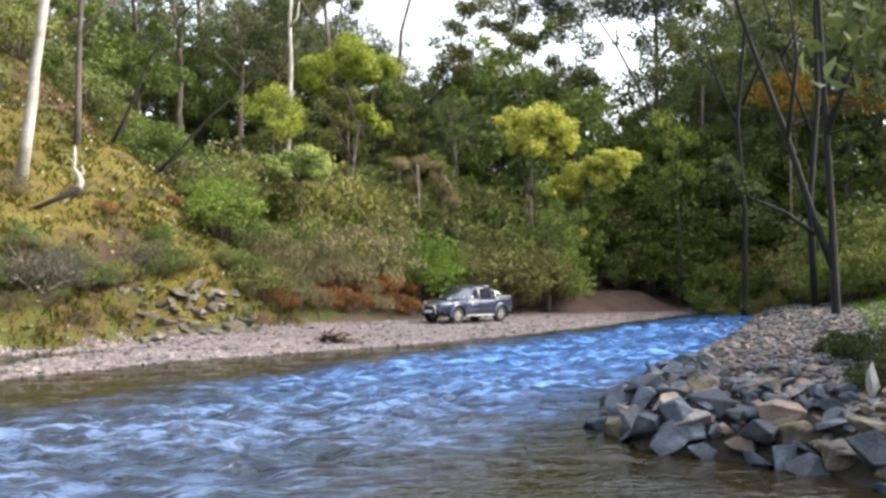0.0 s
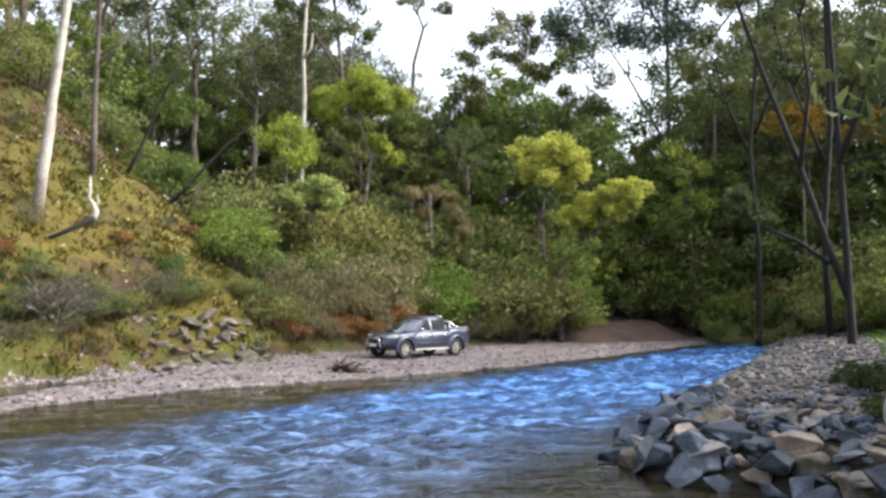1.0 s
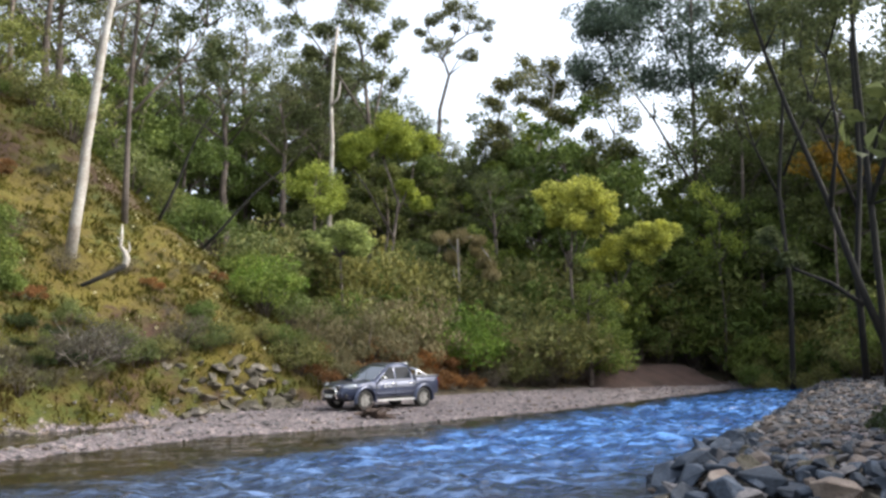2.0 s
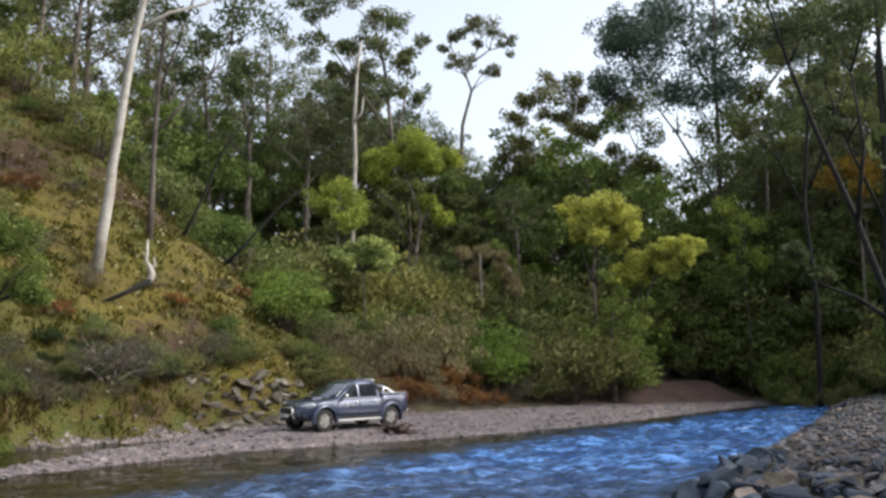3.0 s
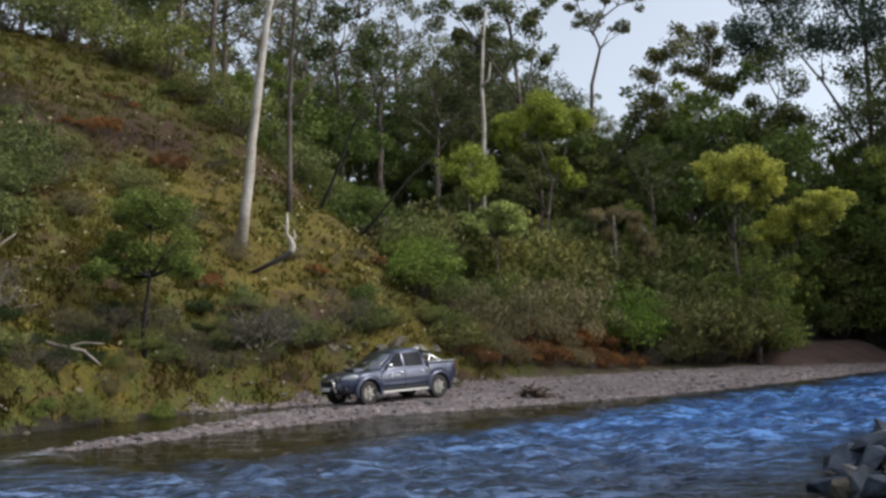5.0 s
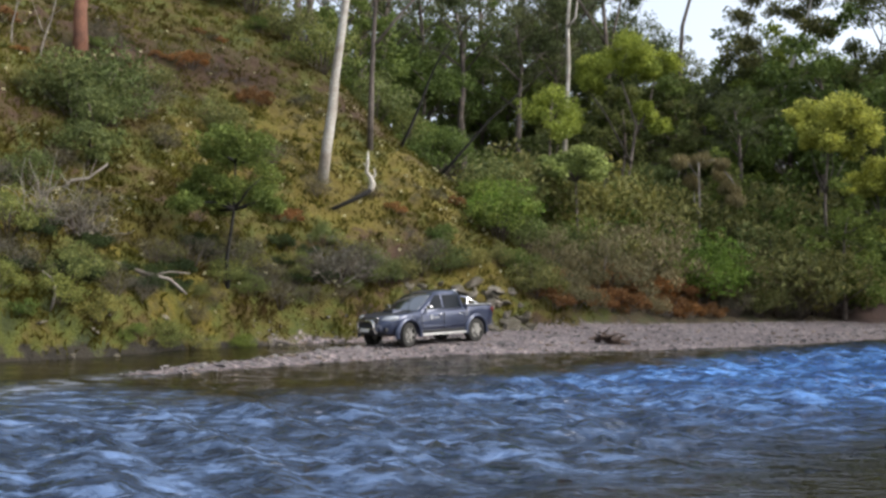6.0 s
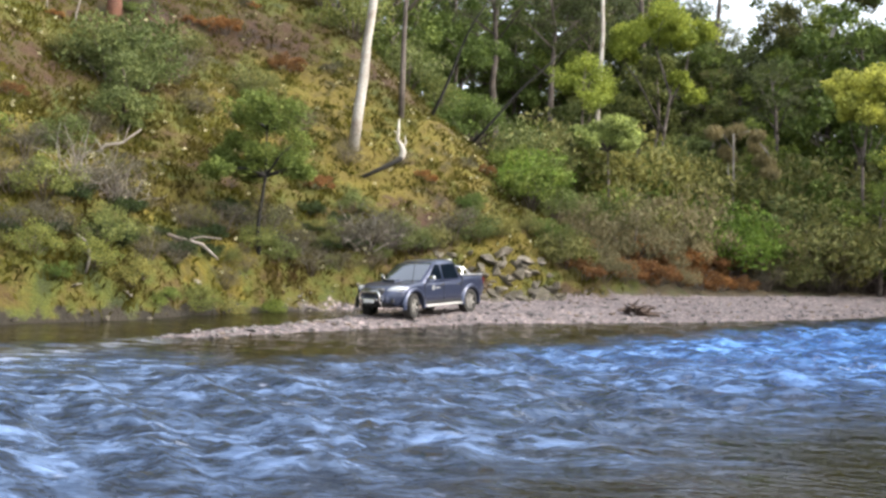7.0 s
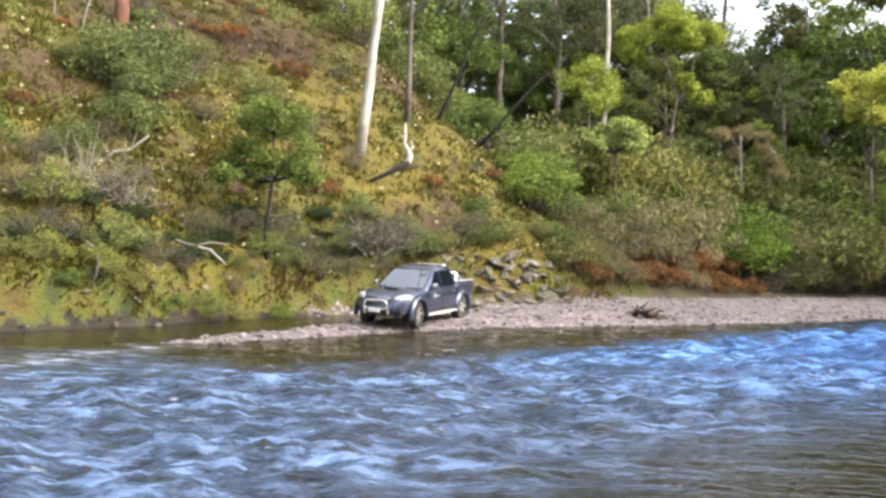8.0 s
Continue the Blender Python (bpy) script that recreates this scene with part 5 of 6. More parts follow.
        part("tray_seam", bevelled_box(-1.105, -1.085, s * 0.883 - 0.02, s * 0.883 + 0.016, 0.5, 1.18, 0.003), CAR_TRIM, car)
        part("side_moulding", bevelled_box(-0.98, 0.98, s * 0.902 - 0.012, s * 0.902 + 0.012, 0.58, 0.64, 0.008), CAR_PAINT, car)
        part("sill_panel", bevelled_box(-1.02, 1.02, s * 0.872 - 0.02, s * 0.872 + 0.016, 0.42, 0.5, 0.012), CAR_TRIM, car)
        for x in (0.13, -0.8):
            part("door_handle", bevelled_box(x - 0.1, x + 0.1, s * 0.9 - 0.012, s * 0.9 + 0.03, 0.95, 0.985, 0.01), CHROME, car)
        part("mirror", bevelled_box(0.66, 0.8, s * 0.98 - 0.11, s * 0.98 + 0.11, 1.12, 1.27, 0.05), CHROME, car, "chrome door mirror")
        part("side_step", bevelled_box(-1.0, 1.0, s * 0.86 - 0.1, s * 0.86 + 0.1, 0.33, 0.395, 0.028), STEP_METAL, car, "silver side step")
        for axle in (-AXLE, AXLE):
            prof = []
            for a in [math.pi * k / 18 for k in range(-1, 20)]:
                ca, sa = math.cos(a), math.sin(a)
                prof.append([(axle + 0.44 * ca, s * 0.84, WHEEL_R + 0.44 * sa), (axle + 0.44 * ca, s * 0.945, WHEEL_R + 0.44 * sa), (axle + 0.475 * ca, s * 0.965, WHEEL_R + 0.475 * sa), (axle + 0.53 * ca, s * 0.945, WHEEL_R + 0.53 * sa), (axle + 0.56 * ca, s * 0.88, WHEEL_R + 0.56 * sa)])
            v, f = loft(prof)
            skin("wheel_arch", v, f, CAR_PAINT, car, "", 50)
        part("mud_flap", bevelled_box(-AXLE - 0.5, -AXLE - 0.47, s * 0.78 - 0.13, s * 0.78 + 0.13, 0.24, 0.6, 0.008), CAR_TRIM, car)
        bm = bmesh.new()
        bmesh.ops.create_uvsphere(bm, u_segments=18, v_segments=10, radius=1, matrix=pose(2.1, s * 0.6, 0.865, 0, 12, -s * 50) @ Matrix.Diagonal((0.32, 0.15, 0.115, 1)))
        part("headlight", bm, LAMP_GLASS, car, "clear swept-back headlight")
        part("fog_recess", bevelled_box(2.12, 2.33, s * 0.56 - 0.13, s * 0.56 + 0.13, 0.5, 0.63, 0.03), CAR_TRIM, car)
        part("fog_light", bevelled_box(2.25, 2.345, s * 0.54 - 0.06, s * 0.54 + 0.06, 0.53, 0.61, 0.03), LAMP_GLASS, car)
        part("tail_light", bevelled_box(-2.425, -2.33, s * 0.78 - 0.07, s * 0.78 + 0.07, 0.82, 1.14, 0.02), RED_LENS, car)
        # plain emblem on the front door
        part("door_emblem", bevelled_box(0.5, 0.62, s * 0.896 - 0.004, s * 0.896 + 0.008, 0.82, 0.96, 0.002), SILVER_PAINT, car)
        part("door_emblem", bevelled_box(0.22, 0.46, s * 0.897 - 0.004, s * 0.897 + 0.008, 0.86, 0.9, 0.002), SILVER_PAINT, car)
    # front end
    part("grille", bevelled_box(2.2, 2.425, -0.4, 0.4, 0.735, 0.9, 0.03), CAR_TRIM, car)
    for z in (0.77, 0.815, 0.86):
        part("grille_bar", bevelled_box(2.4, 2.435, -0.36, 0.36, z - 0.008, z + 0.008, 0.006), CHROME, car)
    part("grille_rim", bevelled_box(2.36, 2.42, -0.42, 0.42, 0.9, 0.925, 0.01), CHROME, car)
    part("bumper", bevelled_box(2.1, 2.44, -0.56, 0.56, 0.5, 0.7, 0.06), CAR_PAINT, car)
    part("bumper_intake", bevelled_box(2.38, 2.455, -0.4, 0.4, 0.53, 0.63, 0.02), CAR_TRIM, car)
    part("under_guard", bevelled_box(2.05, 2.36, -0.5, 0.5, 0.38, 0.5, 0.04), CAR_TRIM, car)
    part("bonnet_scoop", bevelled_box(1.2, 1.62, -0.24, 0.24, 1.04, 1.145, 0.035), CAR_PAINT, car)
    part("scoop_mouth", bevelled_box(1.59, 1.634, -0.19, 0.19, 1.085, 1.13, 0.01), CAR_TRIM, car)
    hoop = [(2.44, -0.36, 0.46), (2.53, -0.37, 0.62), (2.54, -0.35, 0.76), (2.52, -0.28, 0.83), (2.52, 0.28, 0.83), (2.54, 0.35, 0.76), (2.53, 0.37, 0.62), (2.44, 0.36, 0.46)]
    v, f = tubes([(hoop, [0.042] * len(hoop)), ([(2.53, -0.37, 0.6), (2.54, 0.37, 0.6)], [0.034, 0.034])], 10)
    skin("nudge_bar", v, f, CHROME, car, "chrome nudge bar")
    part("number_plate", bevelled_box(2.565, 2.58, -0.19, 0.19, 0.5, 0.6, 0.004), WHITE_PAINT, car)
    part("wiper_panel", bevelled_box(1.08, 1.2, -0.6, 0.6, 1.08, 1.115, 0.01), CAR_TRIM, car)
    # tray and sports bar
    part("tray_liner", bevelled_box(-2.34, -1.14, -0.72, 0.72, 1.16, 1.235, 0.015), CAR_TRIM, car)
    for s in (1, -1):
        part("tray_rail", bevelled_box(-2.36, -1.13, s * 0.81 - 0.05, s * 0.81 + 0.05, 1.215, 1.25, 0.015), SILVER_PAINT, car)
    bar = [(-1.78, -0.78, 1.22), (-1.55, -0.76, 1.33), (-1.32, -0.7, 1.45), (-1.2, -0.55, 1.5), (-1.2, 0.55, 1.5), (-1.32, 0.7, 1.45), (-1.55, 0.76, 1.33), (-1.78, 0.78, 1.22)]
    v, f = tubes([(bar, [0.036] * len(bar)), ([(-1.3, 0.7, 1.45), (-1.2, 0.77, 1.2)], [0.034, 0.034]), ([(-1.3, -0.7, 1.45), (-1.2, -0.77, 1.2)], [0.034, 0.034])], 10)
    skin("sports_bar", v, f, CHROME, car, "chrome tubular sports bar behind the cab")
    # thin white strip across the rear edge of the roof
    part("roof_lamp_strip", bevelled_box(-1.04, -0.84, -0.48, 0.48, 1.67, 1.73, 0.02), WHITE_PAINT, car, "white strip at the rear of the roof")
    part("tailgate_handle", bevelled_box(-2.43, -2.39, -0.1, 0.1, 0.98, 1.05, 0.01), CHROME, car)
    part("rear_bumper", bevelled_box(-2.5, -2.36, -0.78, 0.78, 0.5, 0.62, 0.03), CHROME, car)
    v, f = tubes([([(1.5, 0.78, 1.0), (1.42, 0.8, 1.5), (1.38, 0.81, 1.9)], [0.012, 0.008, 0.004])], 6)
    skin("aerial", v, f, CAR_TRIM, car)
    wheels = [build_wheel(car, x, y) for x in (AXLE, -AXLE) for y in (TRACK, -TRACK)]
    return car, wheels


pickup, pickup_wheels = build_pickup()


# ---- stones, driftwood and grass ----
def angular_mesh(name, rng, material, flat=0.8, worn=0.022):
    """A broken block about one metre across: flat faces, worn edges."""
    bm = bmesh.new()
    for k in range(13):
        d = Vector(rng.normal(size=3)).normalized()
        bm.verts.new((d.x * (0.5 + 0.06 * rng.normal()), d.y * (0.42 + 0.06 * rng.normal()), d.z * (0.46 + 0.06 * rng.normal()) * flat))
    hull = bmesh.ops.convex_hull(bm, input=bm.verts[:])
    bmesh.ops.delete(bm, geom=[v for v in bm.verts if not v.link_faces], context="VERTS")
    bmesh.ops.dissolve_limit(bm, angle_limit=radians(24), verts=bm.verts[:], edges=bm.edges[:])
    if worn:
        bmesh.ops.bevel(bm, geom=bm.edges[:], offset=worn, segments=1, affect="EDGES")
    me = bpy.data.meshes.new(name)
    bm.to_mesh(me)
    bm.free()
    me.materials.append(material)
    return me


def stone_stuff(name, rng, shapes, spots, material_pick, materials, label):
    """Many small stones in one mesh. spots: x, y, size."""
    verts, faces, index, base = [], [], [], 0
    shapes = [(np.array([v.co[:] for v in me.vertices]), [tuple(p.vertices) for p in me.polygons]) for me in shapes]
    zs = land(np.array([s[0] for s in spots]), np.array([s[1] for s in spots]))[0]
    for (x, y, size), z in zip(spots, zs):
        v, f = shapes[int(rng.integers(0, len(shapes)))]
        a = rng.random() * 6.28
        c, s = math.cos(a), math.sin(a)
        p = v * size * np.array([1 + 0.4 * rng.random(), 1, 0.8])
        verts.append(np.stack([p[:, 0] * c - p[:, 1] * s + x, p[:, 0] * s + p[:, 1] * c + y, p[:, 2] + z + size * 0.12], 1))
        faces += [tuple(k + base for k in poly) for poly in f]
        index += [material_pick(rng)] * len(f)
        base += len(v)
    ob = add(name, mesh_of(name, np.concatenate(verts).tolist(), faces, materials, False, index))
    return tagged(ob, label, "gravel", kind="stuff")


def scatter(rng, n, x0, x1, y0, y1, test):
    x, y = x0 + (x1 - x0) * rng.random(n), y0 + (y1 - y0) * rng.random(n)
    keep = test(x, y)
    return x[keep], y[keep]


def build_stones():
    rng = np.random.default_rng(55)
    big = [angular_mesh("boulder", rng, m, 0.7 + 0.3 * rng.random()) for m in [BLUESTONE] * 9 + [STONE] * 2 + [STONE_WARM] * 2 + [SLOPE_ROCK] * 4]

    def boulder(x, y, size, shape, label, group, lift=0.1, squash=0.8):
        ob = add("boulder", big[shape], None, pose(x, y, ground_at(x, y) + size * lift, rng.normal() * 20, rng.normal() * 20, rng.random() * 360) @ Matrix.Diagonal((size * 1.15, size, size * squash, 1)))
        return tagged(ob, label, "rock", group)
    edge = [(5.5, 8.9), (5.3, 10.2), (4.8, 11.4), (3.9, 12.1), (3.1, 12.7), (2.7, 13.6), (2.6, 15.0), (3.2, 16.8), (4.1, 18.8)]
    for row, (inset, size, gap) in enumerate([(0.1, 0.56, 0.4), (0.36, 0.62, 0.44), (0.68, 0.58, 0.42), (1.05, 0.42, 0.38), (1.45, 0.3, 0.34)]):
        for (ax, ay), (bx, by) in zip(edge, edge[1:]):
            length = math.hypot(bx - ax, by - ay)
            nx, ny = (by - ay) / length, -(bx - ax) / length
            for k in range(max(1, round(length / gap))):
                t = (k + rng.random() * 0.8) / max(1, round(length / gap))
                x, y = ax + (bx - ax) * t + nx * (inset + rng.normal() * 0.1), ay + (by - ay) * t + ny * (inset + rng.normal() * 0.1)
                kind = int(rng.integers(0, 9)) if rng.random() < 0.8 else int(rng.integers(9, 15))
                boulder(x, y, size * (0.6 + 0.8 * rng.random()), kind, ("angular blue-grey boulder at the water's edge", "angular pale grey boulder among the riprap", "angular tan boulder among grey riprap", "angular brown boulder among grey riprap")[(kind > 8) + (kind > 10) + (kind > 12)], "riprap boulders", 0.12 + 0.05 * row)
    x, y = polar(25.6, 13.8)
    slab_stone = add("stone_slab", angular_mesh("stone_slab", rng, PALE_STONE), None, pose(x, y, ground_at(x, y) + 0.24, 8, -14, 30) @ Matrix.Diagonal((0.36, 0.16, 0.8, 1)))
    tagged(slab_stone, "pale upright stone slab on the near bank", "rock")
    # rocks at the foot of the slope
    for k in range(96):
        a = -15.6 + 1.9 * rng.normal() if k < 76 else -46 + 30 * rng.random()
        foot = float(np.interp(a, [-46, -40, -34, -28, -22, -16, -10], [25.4, 26.2, 27.8, 30.4, 32.6, 34.4, 36.4]))
        s = (0.35 + 0.85 * rng.random() ** 2) * (1.0 if k < 76 else 0.55)
        x, y = polar(a, foot - 0.2 + 1.7 * rng.random() ** 1.6)
        boulder(x, y, s * 1.1, int(rng.integers(13, 17)), "weathered grey-brown rock at the foot of the slope", "slope rocks", -0.04, 0.55)
    # cobbles of the near bank: single stones, then the rest
    cob = [angular_mesh("cobble", rng, m, 0.75, 0) for m in (STONE, STONE_WARM, BLUESTONE, BLUESTONE, SLOPE_ROCK, STONE)]

    def near_bank(x, y):
        s = inside(NEAR_LAND, x, y)
        return (s > 0.2) & (s < 6.2 + rng.normal(size=len(x)) * 0.5) & (x > 2.2) & (rng.random(len(x)) < np.clip(16 / y, 0.35, 1))
    x, y = scatter(rng, 22000, 2.2, 20, 9, 48, near_bank)
    order = np.argsort(np.hypot(x - 5, y - 13))
    x, y = x[order], y[order]
    z = land(x, y)[0]
    for i in range(300):
        size = 0.14 + 0.24 * rng.random() ** 2
        add("cobble", cob[i % 6], ground, pose(x[i] * 1.0, y[i], z[i] + size * 0.15, rng.normal() * 14, rng.normal() * 14, rng.random() * 360) @ Matrix.Diagonal((size * 1.25, size, size, 1)))
    spots = [(x[i], y[i], 0.09 + 0.22 * rng.random() ** 2) for i in range(300, len(x))]
    stone_stuff("bank_gravel", rng, cob, spots, lambda r: int(r.choice([0, 1, 2], p=[0.36, 0.3, 0.34])), [STONE, STONE_WARM, BLUESTONE], "loose grey and tan cobbles on the near bank")

    def far_bar(x, y):
        s = inside(FAR_LAND, x, y)
        h = inside(HILL_LAND, x, y)
        return (s > -0.15) & (h < 0.6) & (rng.random(len(x)) < np.where(s < 1.6, 1.0, 0.35))
    x, y = scatter(rng, 30000, -15, 22, 15, 64, far_bar)
    spots = [(a, b, 0.05 + 0.16 * rng.random() ** 3) for a, b in zip(x, y)]
    stone_stuff("bar_gravel", rng, cob, spots, lambda r: int(r.choice([0, 1, 2], p=[0.74, 0.24, 0.02])), [STONE, STONE_WARM, BLUESTONE], "pinkish grey pebbles of the far gravel bar")


def bent(rng, start, way, length, r, wobble=0.15, pieces=6):
    p, d, pts = Vector(start), Vector(way).normalized(), []
    for _ in range(pieces):
        pts.append(tuple(p))
        d = (d + Vector(rng.normal(size=3)) * wobble).normalized()
        p = p + d * length / (pieces - 1)
    return pts, list(np.linspace(r, r * 0.3, pieces))


def build_deadwood():
    rng = np.random.default_rng(77)

    def fallen(name, azimuth, distance, runs, material, label, lift=0.0):
        x, y = polar(azimuth, distance)
        v, f = tubes(runs, 7)
        ob = add(name, mesh_of(name, v, f, material, True), None, pose(x, y, ground_at(x, y) + lift, 0, 0, -azimuth))
        return tagged(ob, label, "dead wood")
    twist = [bent(rng, (rng.normal() * 0.22, rng.normal() * 0.15, 0.05 + 0.15 * rng.random()), (rng.choice([-1, 1]) * (0.6 + rng.random()), 0.5 * rng.normal(), 0.45 * rng.random()), 0.4 + 0.5 * rng.random(), 0.04 + 0.04 * rng.random(), 0.3) for _ in range(26)]
    x, y = polar(-6.9, 31.6)
    heap = tagged(new("driftwood"), "tangled brown driftwood on the gravel bar", "dead wood")
    heap.matrix_basis = pose(x, y, ground_at(x, y), 0, 0, 6.9)
    for run in twist:
        v, f = tubes([run], 6)
        add("stick", mesh_of("stick", v, f, DRIFT_WOOD, True), heap)
    for azimuth, distance, tall in ((-24.4, 33.2, 2.0), (-22.9, 33.8, 1.5), (-41.8, 29.2, 2.2), (-39.6, 29.8, 1.6)):
        twigs = [bent(rng, (rng.normal() * 0.2, rng.normal() * 0.2, -0.1), (rng.normal() * 0.8, rng.normal() * 0.8, 1), tall * (0.6 + 0.5 * rng.random()), 0.022, 0.28, 7) for _ in range(34)]
        twigs += [bent(rng, pts[3], (rng.normal(), rng.normal(), 0.6), tall * 0.45, 0.012, 0.3, 5) for pts, _ in twigs]
        fallen("bare_shrub", azimuth, distance, twigs, DEADWOOD, "bare grey shrub of bleached twigs on the slope")
    snag = fallen("dead_snag", -22.4, 37.4, [([(0.0, 0, 1.12), (0.14, 0, 1.3), (0.2, 0, 1.52), (0.1, 0, 1.8), (-0.07, 0, 2.02), (-0.03, 0, 2.35), (-0.02, 0.1, 2.9)], [0.1, 0.14, 0.13, 0.1, 0.08, 0.06, 0.025]), ([(0.14, 0, 1.7), (0.3, 0, 1.9), (0.24, 0, 2.2)], [0.06, 0.045, 0.02]), ([(-0.05, 0, 2.2), (-0.2, 0, 2.4)], [0.035, 0.015])], PALE_BARK, "twisted white dead snag on the end of a dark fallen limb")
    v, f = tubes([([(-2.0, 0.1, -0.2), (-1.75, -0.2, 0.28), (-1.2, -0.4, 0.5), (-0.6, -0.35, 0.8), (0.05, -0.1, 1.18), (0.16, 0, 1.32)], [0.08, 0.08, 0.09, 0.1, 0.11, 0.1])], 7)
    add("limb", mesh_of("limb", v, f, DARK_BARK, True), snag)
    fallen("fallen_branch", -35.2, 29.2, [([(-1.4, 0.4, 0.9), (-0.4, 0.2, 0.55), (0.4, 0, 0.35), (0.9, -0.2, -0.1)], [0.05, 0.07, 0.06, 0.03]), ([(-0.2, 0.1, 0.45), (0.4, 0.2, 0.6), (1.0, 0.2, 0.55)], [0.04, 0.03, 0.015])], DEADWOOD, "pale fallen branch hanging into the pool")
    fallen("fallen_branch", -39.8, 32.0, [([(-0.7, 0, 0.0), (-0.2, 0, 0.5), (0.3, 0.1, 0.6), (0.9, 0, 1.1)], [0.06, 0.06, 0.05, 0.03]), ([(-0.3, 0, 0.35), (-0.6, 0, 0.75)], [0.035, 0.015])], DEADWOOD, "bleached forked branch lying on the slope")
    fallen("fallen_branch", -41.3, 26.6, [([(0.1, 0, -0.1), (0.2, 0, 0.4), (0.1, 0, 0.8), (-0.15, 0, 1.0)], [0.04, 0.04, 0.03, 0.02])], DEADWOOD, "small curved pale branch at the pool's edge")
    fallen("fallen_log", -2.0, 46.0, [bent(rng, (-1.2, 0.3, 0.1), (1, 0, 0.02), 2.8, 0.07, 0.1), bent(rng, (0.2, 0, 0.1), (0.8, 0, 0.6), 1.1, 0.04), bent(rng, (-0.5, 0, 0.1), (-0.8, 0.3, 0.7), 0.9, 0.035), bent(rng, (0.5, 0, 0.1), (-0.3, 0.2, 0.8), 0.8, 0.03)], DRIFT_WOOD, "weathered log with bare branches on the bank")
    fallen("fallen_log", -6.5, 42.0, [bent(rng, (-1.3, 0, 0.2), (1, 0, 0.0), 2.6, 0.1, 0.05)], GREY_BARK, "short grey log below the bracken")
    fallen("bare_sapling", -42.1, 41.4, [bent(rng, (0, 0, -0.2), (0.1, 0, 1), 3.2, 0.05, 0.08), bent(rng, (0.1, 0, 1.2), (-0.4, 0, 1), 1.5, 0.03, 0.1), bent(rng, (0.2, 0, 1.6), (0.5, 0, 1), 1.2, 0.025, 0.1)], DEADWOOD, "bare bleached sapling high on the slope")
    fallen("bare_sapling", -43.6, 42.0, [bent(rng, (0, 0, -0.2), (-0.1, 0, 1), 2.6, 0.045, 0.08), bent(rng, (0, 0, 1.0), (0.4, 0, 1), 1.1, 0.025, 0.1)], DEADWOOD, "bare bleached sapling high on the slope")
    fallen("burnt_stump", -40.0, 42.8, [([(0, 0, -0.3), (0.05, 0, 0.8), (0.0, 0, 1.8), (0.1, 0, 3.5)], [0.4, 0.33, 0.3, 0.25])], RED_BARK, "reddish burnt tree stump on the slope")
    fallen("leaning_limb", -20.5, 45.0, [bent(rng, (0, 0, 0), (0.55, 0, 1), 6.5, 0.1, 0.08)], DARK_BARK, "dark dead limb leaning among the trees", -0.2)
    fallen("leaning_limb", -18.0, 47.0, [bent(rng, (0, 0, 0), (0.9, 0, 1), 7.0, 0.1, 0.06)], DARK_BARK, "dark dead limb leaning among the trees", -0.2)


def blades(rng, x, y, z, tall, wide, spread):
    n = len(x)
    a = rng.random(n) * 6.28
    h = tall * (0.5 + rng.random(n))
    side = np.stack([np.cos(a), np.sin(a), np.zeros(n)], 1) * (wide * (0.6 + 0.8 * rng.random(n)))[:, None]
    root = np.stack([x, y, z - 0.03], 1)
    lean = np.stack([rng.normal(size=n), rng.normal(size=n), np.zeros(n)], 1) * (spread * h)[:, None]
    mid = root + lean * 0.35 + np.stack([np.zeros(n), np.zeros(n), h * 0.6], 1)
    tip = root + lean + np.stack([np.zeros(n), np.zeros(n), h * (1 - spread * 0.3)], 1)
    return np.stack([root - side, root + side, mid + side * 0.8, tip, mid - side * 0.8], 1).reshape(-1, 3), np.arange(5 * n).reshape(-1, 5)


def build_grass():
    rng = np.random.default_rng(91)
    n = 9000
    az, d = radians(-54) + rng.random(n) * radians(46), 26 + 30 * rng.random(n) ** 1.2
    x, y = d * np.sin(az), d * np.cos(az)
    z, dry, slope, woods, lawn = land(x, y)
    keep = (slope > 0.6) & (blotch(MOSS, x, y) < 0.4 + rng.random(n)) & (blotch(RUST, x, y) < 0.4 + rng.random(n))
    x, y, size = x[keep], y[keep], 0.6 + 0.8 * rng.random(keep.sum())
    k = 12
    x, y, size = np.repeat(x, k), np.repeat(y, k), np.repeat(size, k)
    x, y = x + rng.normal(size=len(x)) * 0.16, y + rng.normal(size=len(x)) * 0.16
    v, f = blades(rng, x, y, land(x, y)[0], 0.22, 0.026, 0.6)
    tagged(add("hill_grass", mesh_of("hill_grass", v.tolist(), f.tolist(), GRASS_LEAF)), "yellow-green tussock grass on the steep slope", "grass", kind="stuff")
    # pale seed heads and small stones showing through the grass
    m = 260
    az, d = radians(-50) + rng.random(m) * radians(38), 28 + 20 * rng.random(m)
    x, y = d * np.sin(az), d * np.cos(az)
    z, dry, slope, woods, lawn = land(x, y)
    puffs = [(a, b, c + 0.25, 0.07, 0.8) for a, b, c, s in zip(x, y, z, slope) if s > 0.7]
    tagged(add("seed_heads", leaf_mesh("seed_heads", rng, puffs, 7, 0.1, SEED_HEAD, slim=0.8)), "pale seed heads scattered over the slope", "grass", kind="stuff")
    x, y = scatter(rng, 30000, 6, 32, 16, 52, lambda a, b: (inside(NEAR_LAND, a, b) > 4.6) & (b > 19))
    v, f = blades(rng, x, y, land(x, y)[0], 0.16, 0.02, 0.5)
    tagged(add("bank_grass", mesh_of("bank_grass", v.tolist(), f.tolist(), LAWN_LEAF)), "short bright green grass on the near bank", "grass", kind="stuff")


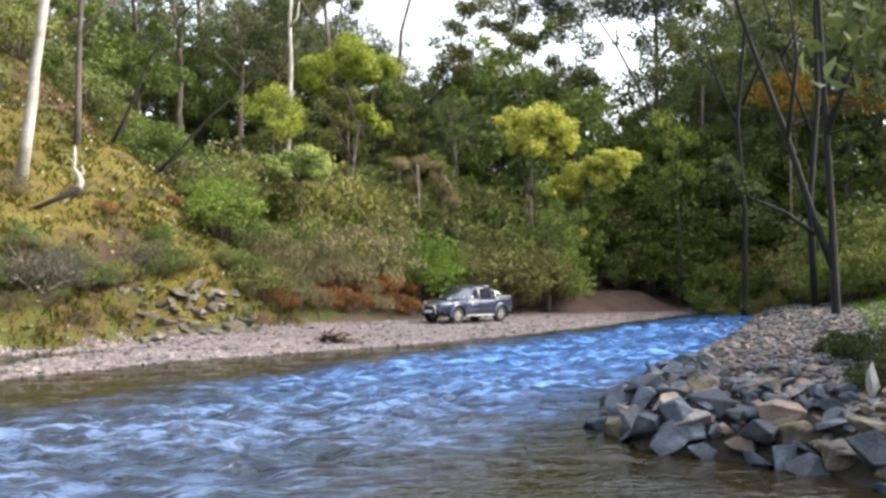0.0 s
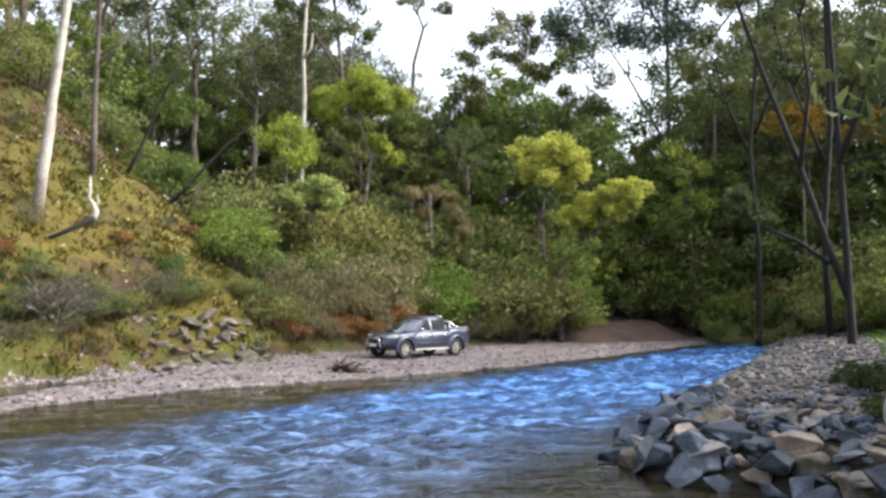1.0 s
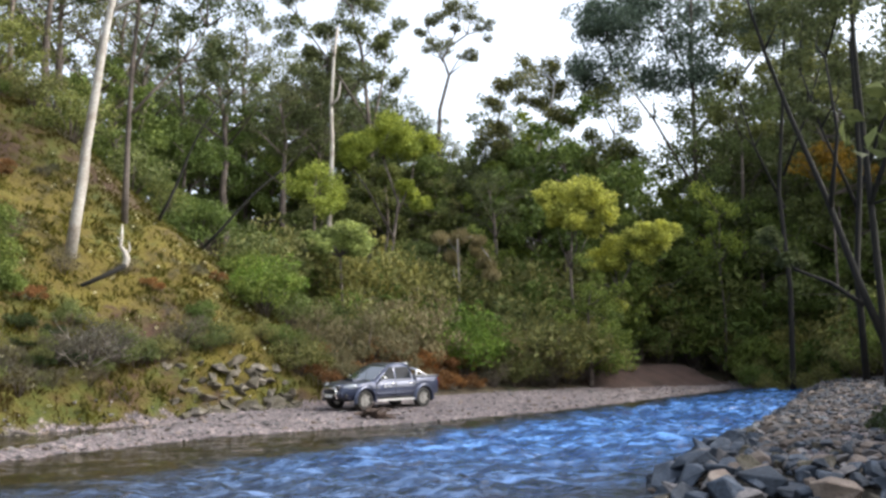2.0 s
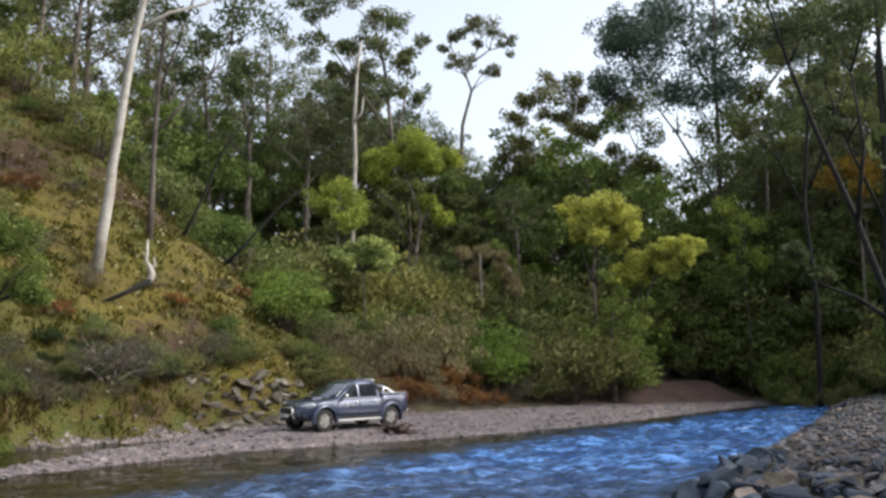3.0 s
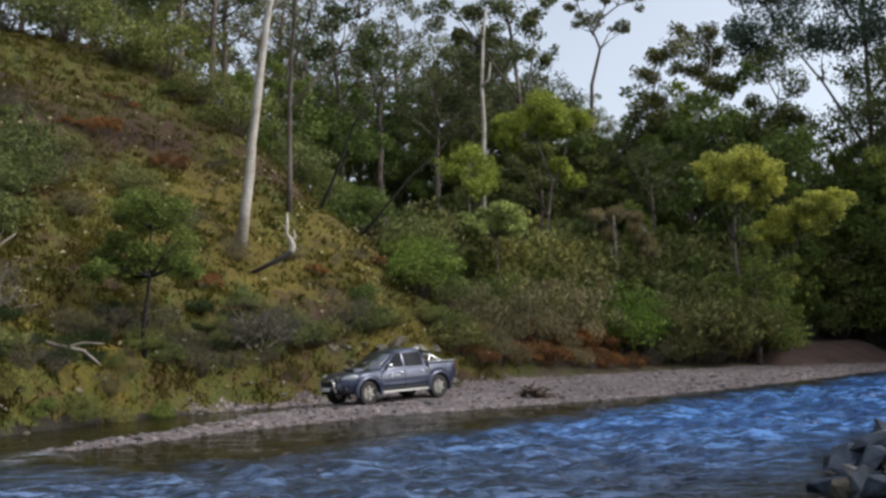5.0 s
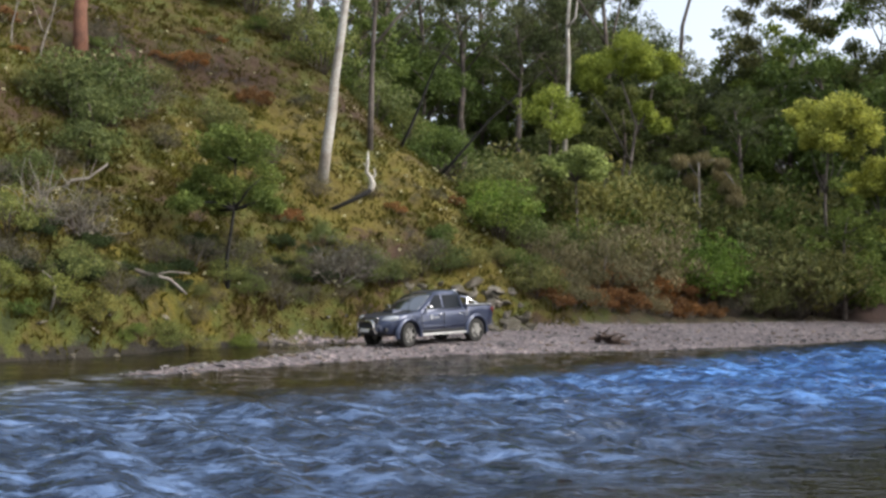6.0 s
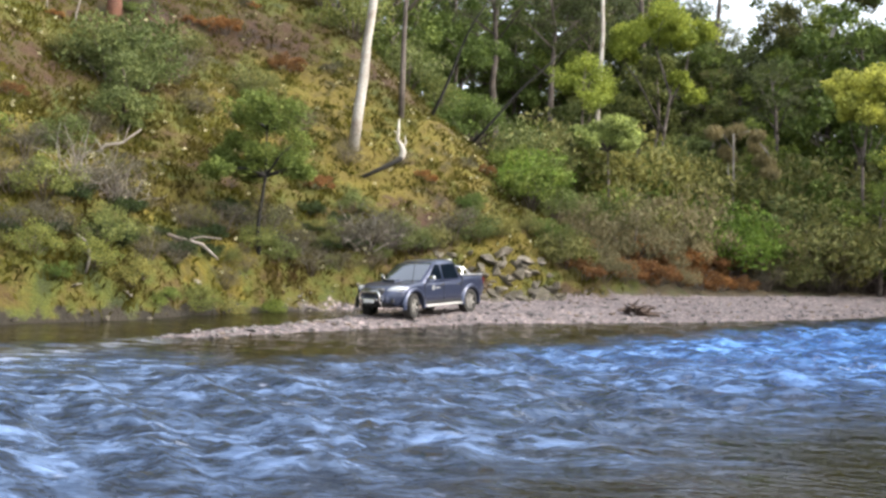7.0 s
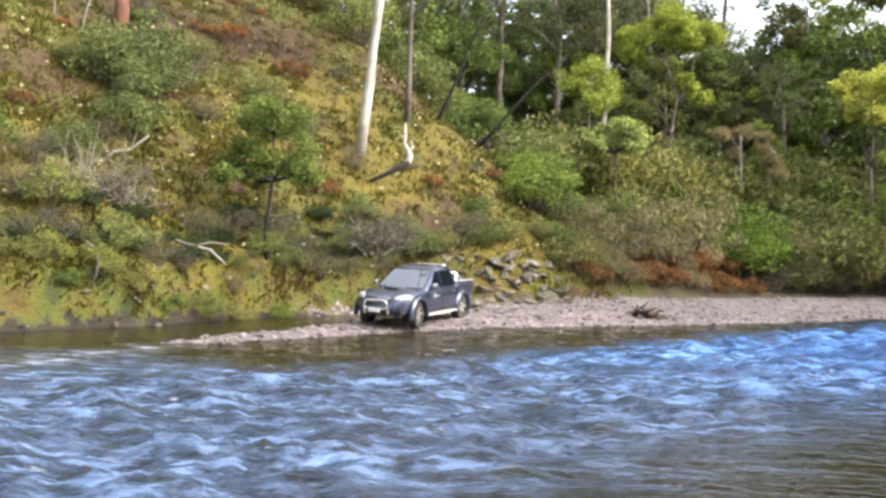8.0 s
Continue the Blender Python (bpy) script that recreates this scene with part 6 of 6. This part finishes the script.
def build_track():
    """The low dirt embankment where the track comes out of the forest on to the gravel."""
    rng = np.random.default_rng(17)
    us, vs = np.linspace(0, 1, 30), np.linspace(0, 1, 16)
    verts = []
    for v in vs:
        for u in us:
            x, y = 7.4 + 9.4 * u - 0.69 * 8 * v, 51.0 + 8.8 * u + 0.72 * 8 * v
            foot = ground_at(7.4 + 9.4 * u, 51.0 + 8.8 * u)
            rise = 1.15 * float(smooth(0.0, 0.5, v)) * float(smooth(0.0, 0.15, u)) * float(smooth(0.0, 0.12, 1 - u)) * (0.8 + 0.4 * u)
            verts.append((x, y, max(ground_at(x, y) + 0.03, foot + rise) + (0.03 * rng.normal() if 0 < v < 1 else -0.05)))
    faces = [(j * 30 + i, j * 30 + i + 1, (j + 1) * 30 + i + 1, (j + 1) * 30 + i) for j in range(15) for i in range(29)]
    tagged(add("road", mesh_of("road", verts, faces, DIRT, True)), "red-brown dirt track coming out of the forest", "road", kind="structure")


build_track()
build_deadwood()
build_grass()
build_stones()


# ---- what moves ----
# seconds, x, y and heading of the pickup
DRIVE = [(0.0, 1.09, 42.54, -133.1), (0.5, -0.30, 40.58, -133.1), (1.0, -1.66, 38.65, -132.4), (1.5, -2.93, 36.70, -131.0), (2.0, -4.05, 35.00, -130.4), (2.5, -5.05, 33.60, -130.0),
         (3.0, -5.90, 32.46, -129.8), (3.5, -6.66, 31.49, -129.2), (4.0, -7.38, 30.60, -127.9), (4.5, -8.00, 29.87, -125.9), (5.0, -8.48, 29.28, -123.6), (5.5, -8.90, 28.55, -120.3),
         (6.0, -9.30, 27.70, -116.6), (6.5, -9.68, 26.95, -111.6), (7.0, -9.93, 26.33, -104.9), (7.5, -9.99, 25.80, -99.1), (8.0, -9.99, 25.35, -94.9)]


def motions():
    walk(water, [(0.0, pose(0, 0, 0, 0, 0, RIVER_TURN)), (8.0, Matrix.Translation(FLOW * 13.6) @ pose(0, 0, 0, 0, 0, RIVER_TURN))])
    ts, xs, ys, hs = (np.array(c) for c in zip(*DRIVE))
    rows = []
    for t, x, y, h in DRIVE:
        way = Vector((math.cos(radians(h)), math.sin(radians(h))))
        side = Vector((-way.y, way.x))
        z = {(i, j): ground_at(x + way.x * i + side.x * j, y + way.y * i + side.y * j) for i in (-AXLE, AXLE) for j in (-TRACK, TRACK)}
        nose = math.atan2(z[AXLE, TRACK] + z[AXLE, -TRACK] - z[-AXLE, TRACK] - z[-AXLE, -TRACK], 4 * AXLE)
        lean = math.atan2(z[AXLE, TRACK] + z[-AXLE, TRACK] - z[AXLE, -TRACK] - z[-AXLE, -TRACK], 4 * TRACK)
        rows.append((t, pose(x, y, sum(z.values()) / 4, math.degrees(lean), -math.degrees(nose), h)))
    walk(pickup, rows)
    fine = np.arange(0, 8.01, 0.1)
    px, py = np.interp(fine, ts, xs), np.interp(fine, ts, ys)
    gone = np.concatenate([[0], np.cumsum(np.hypot(np.diff(px), np.diff(py)))])
    for wheel in pickup_wheels:
        x, y, z = wheel.matrix_basis.translation
        steer = [0.0] * len(fine) if x < 0 else np.interp(fine, [0, 4, 5.5, 6.5, 7.2, 8], [0, 3, 9, 16, 14, 8])
        walk(wheel, [(float(t), pose(x, y, z, 0, 0, float(a)) @ pose(0, 0, 0, 0, math.degrees(g / WHEEL_R))) for t, g, a in zip(fine, gone, steer)])


motions()
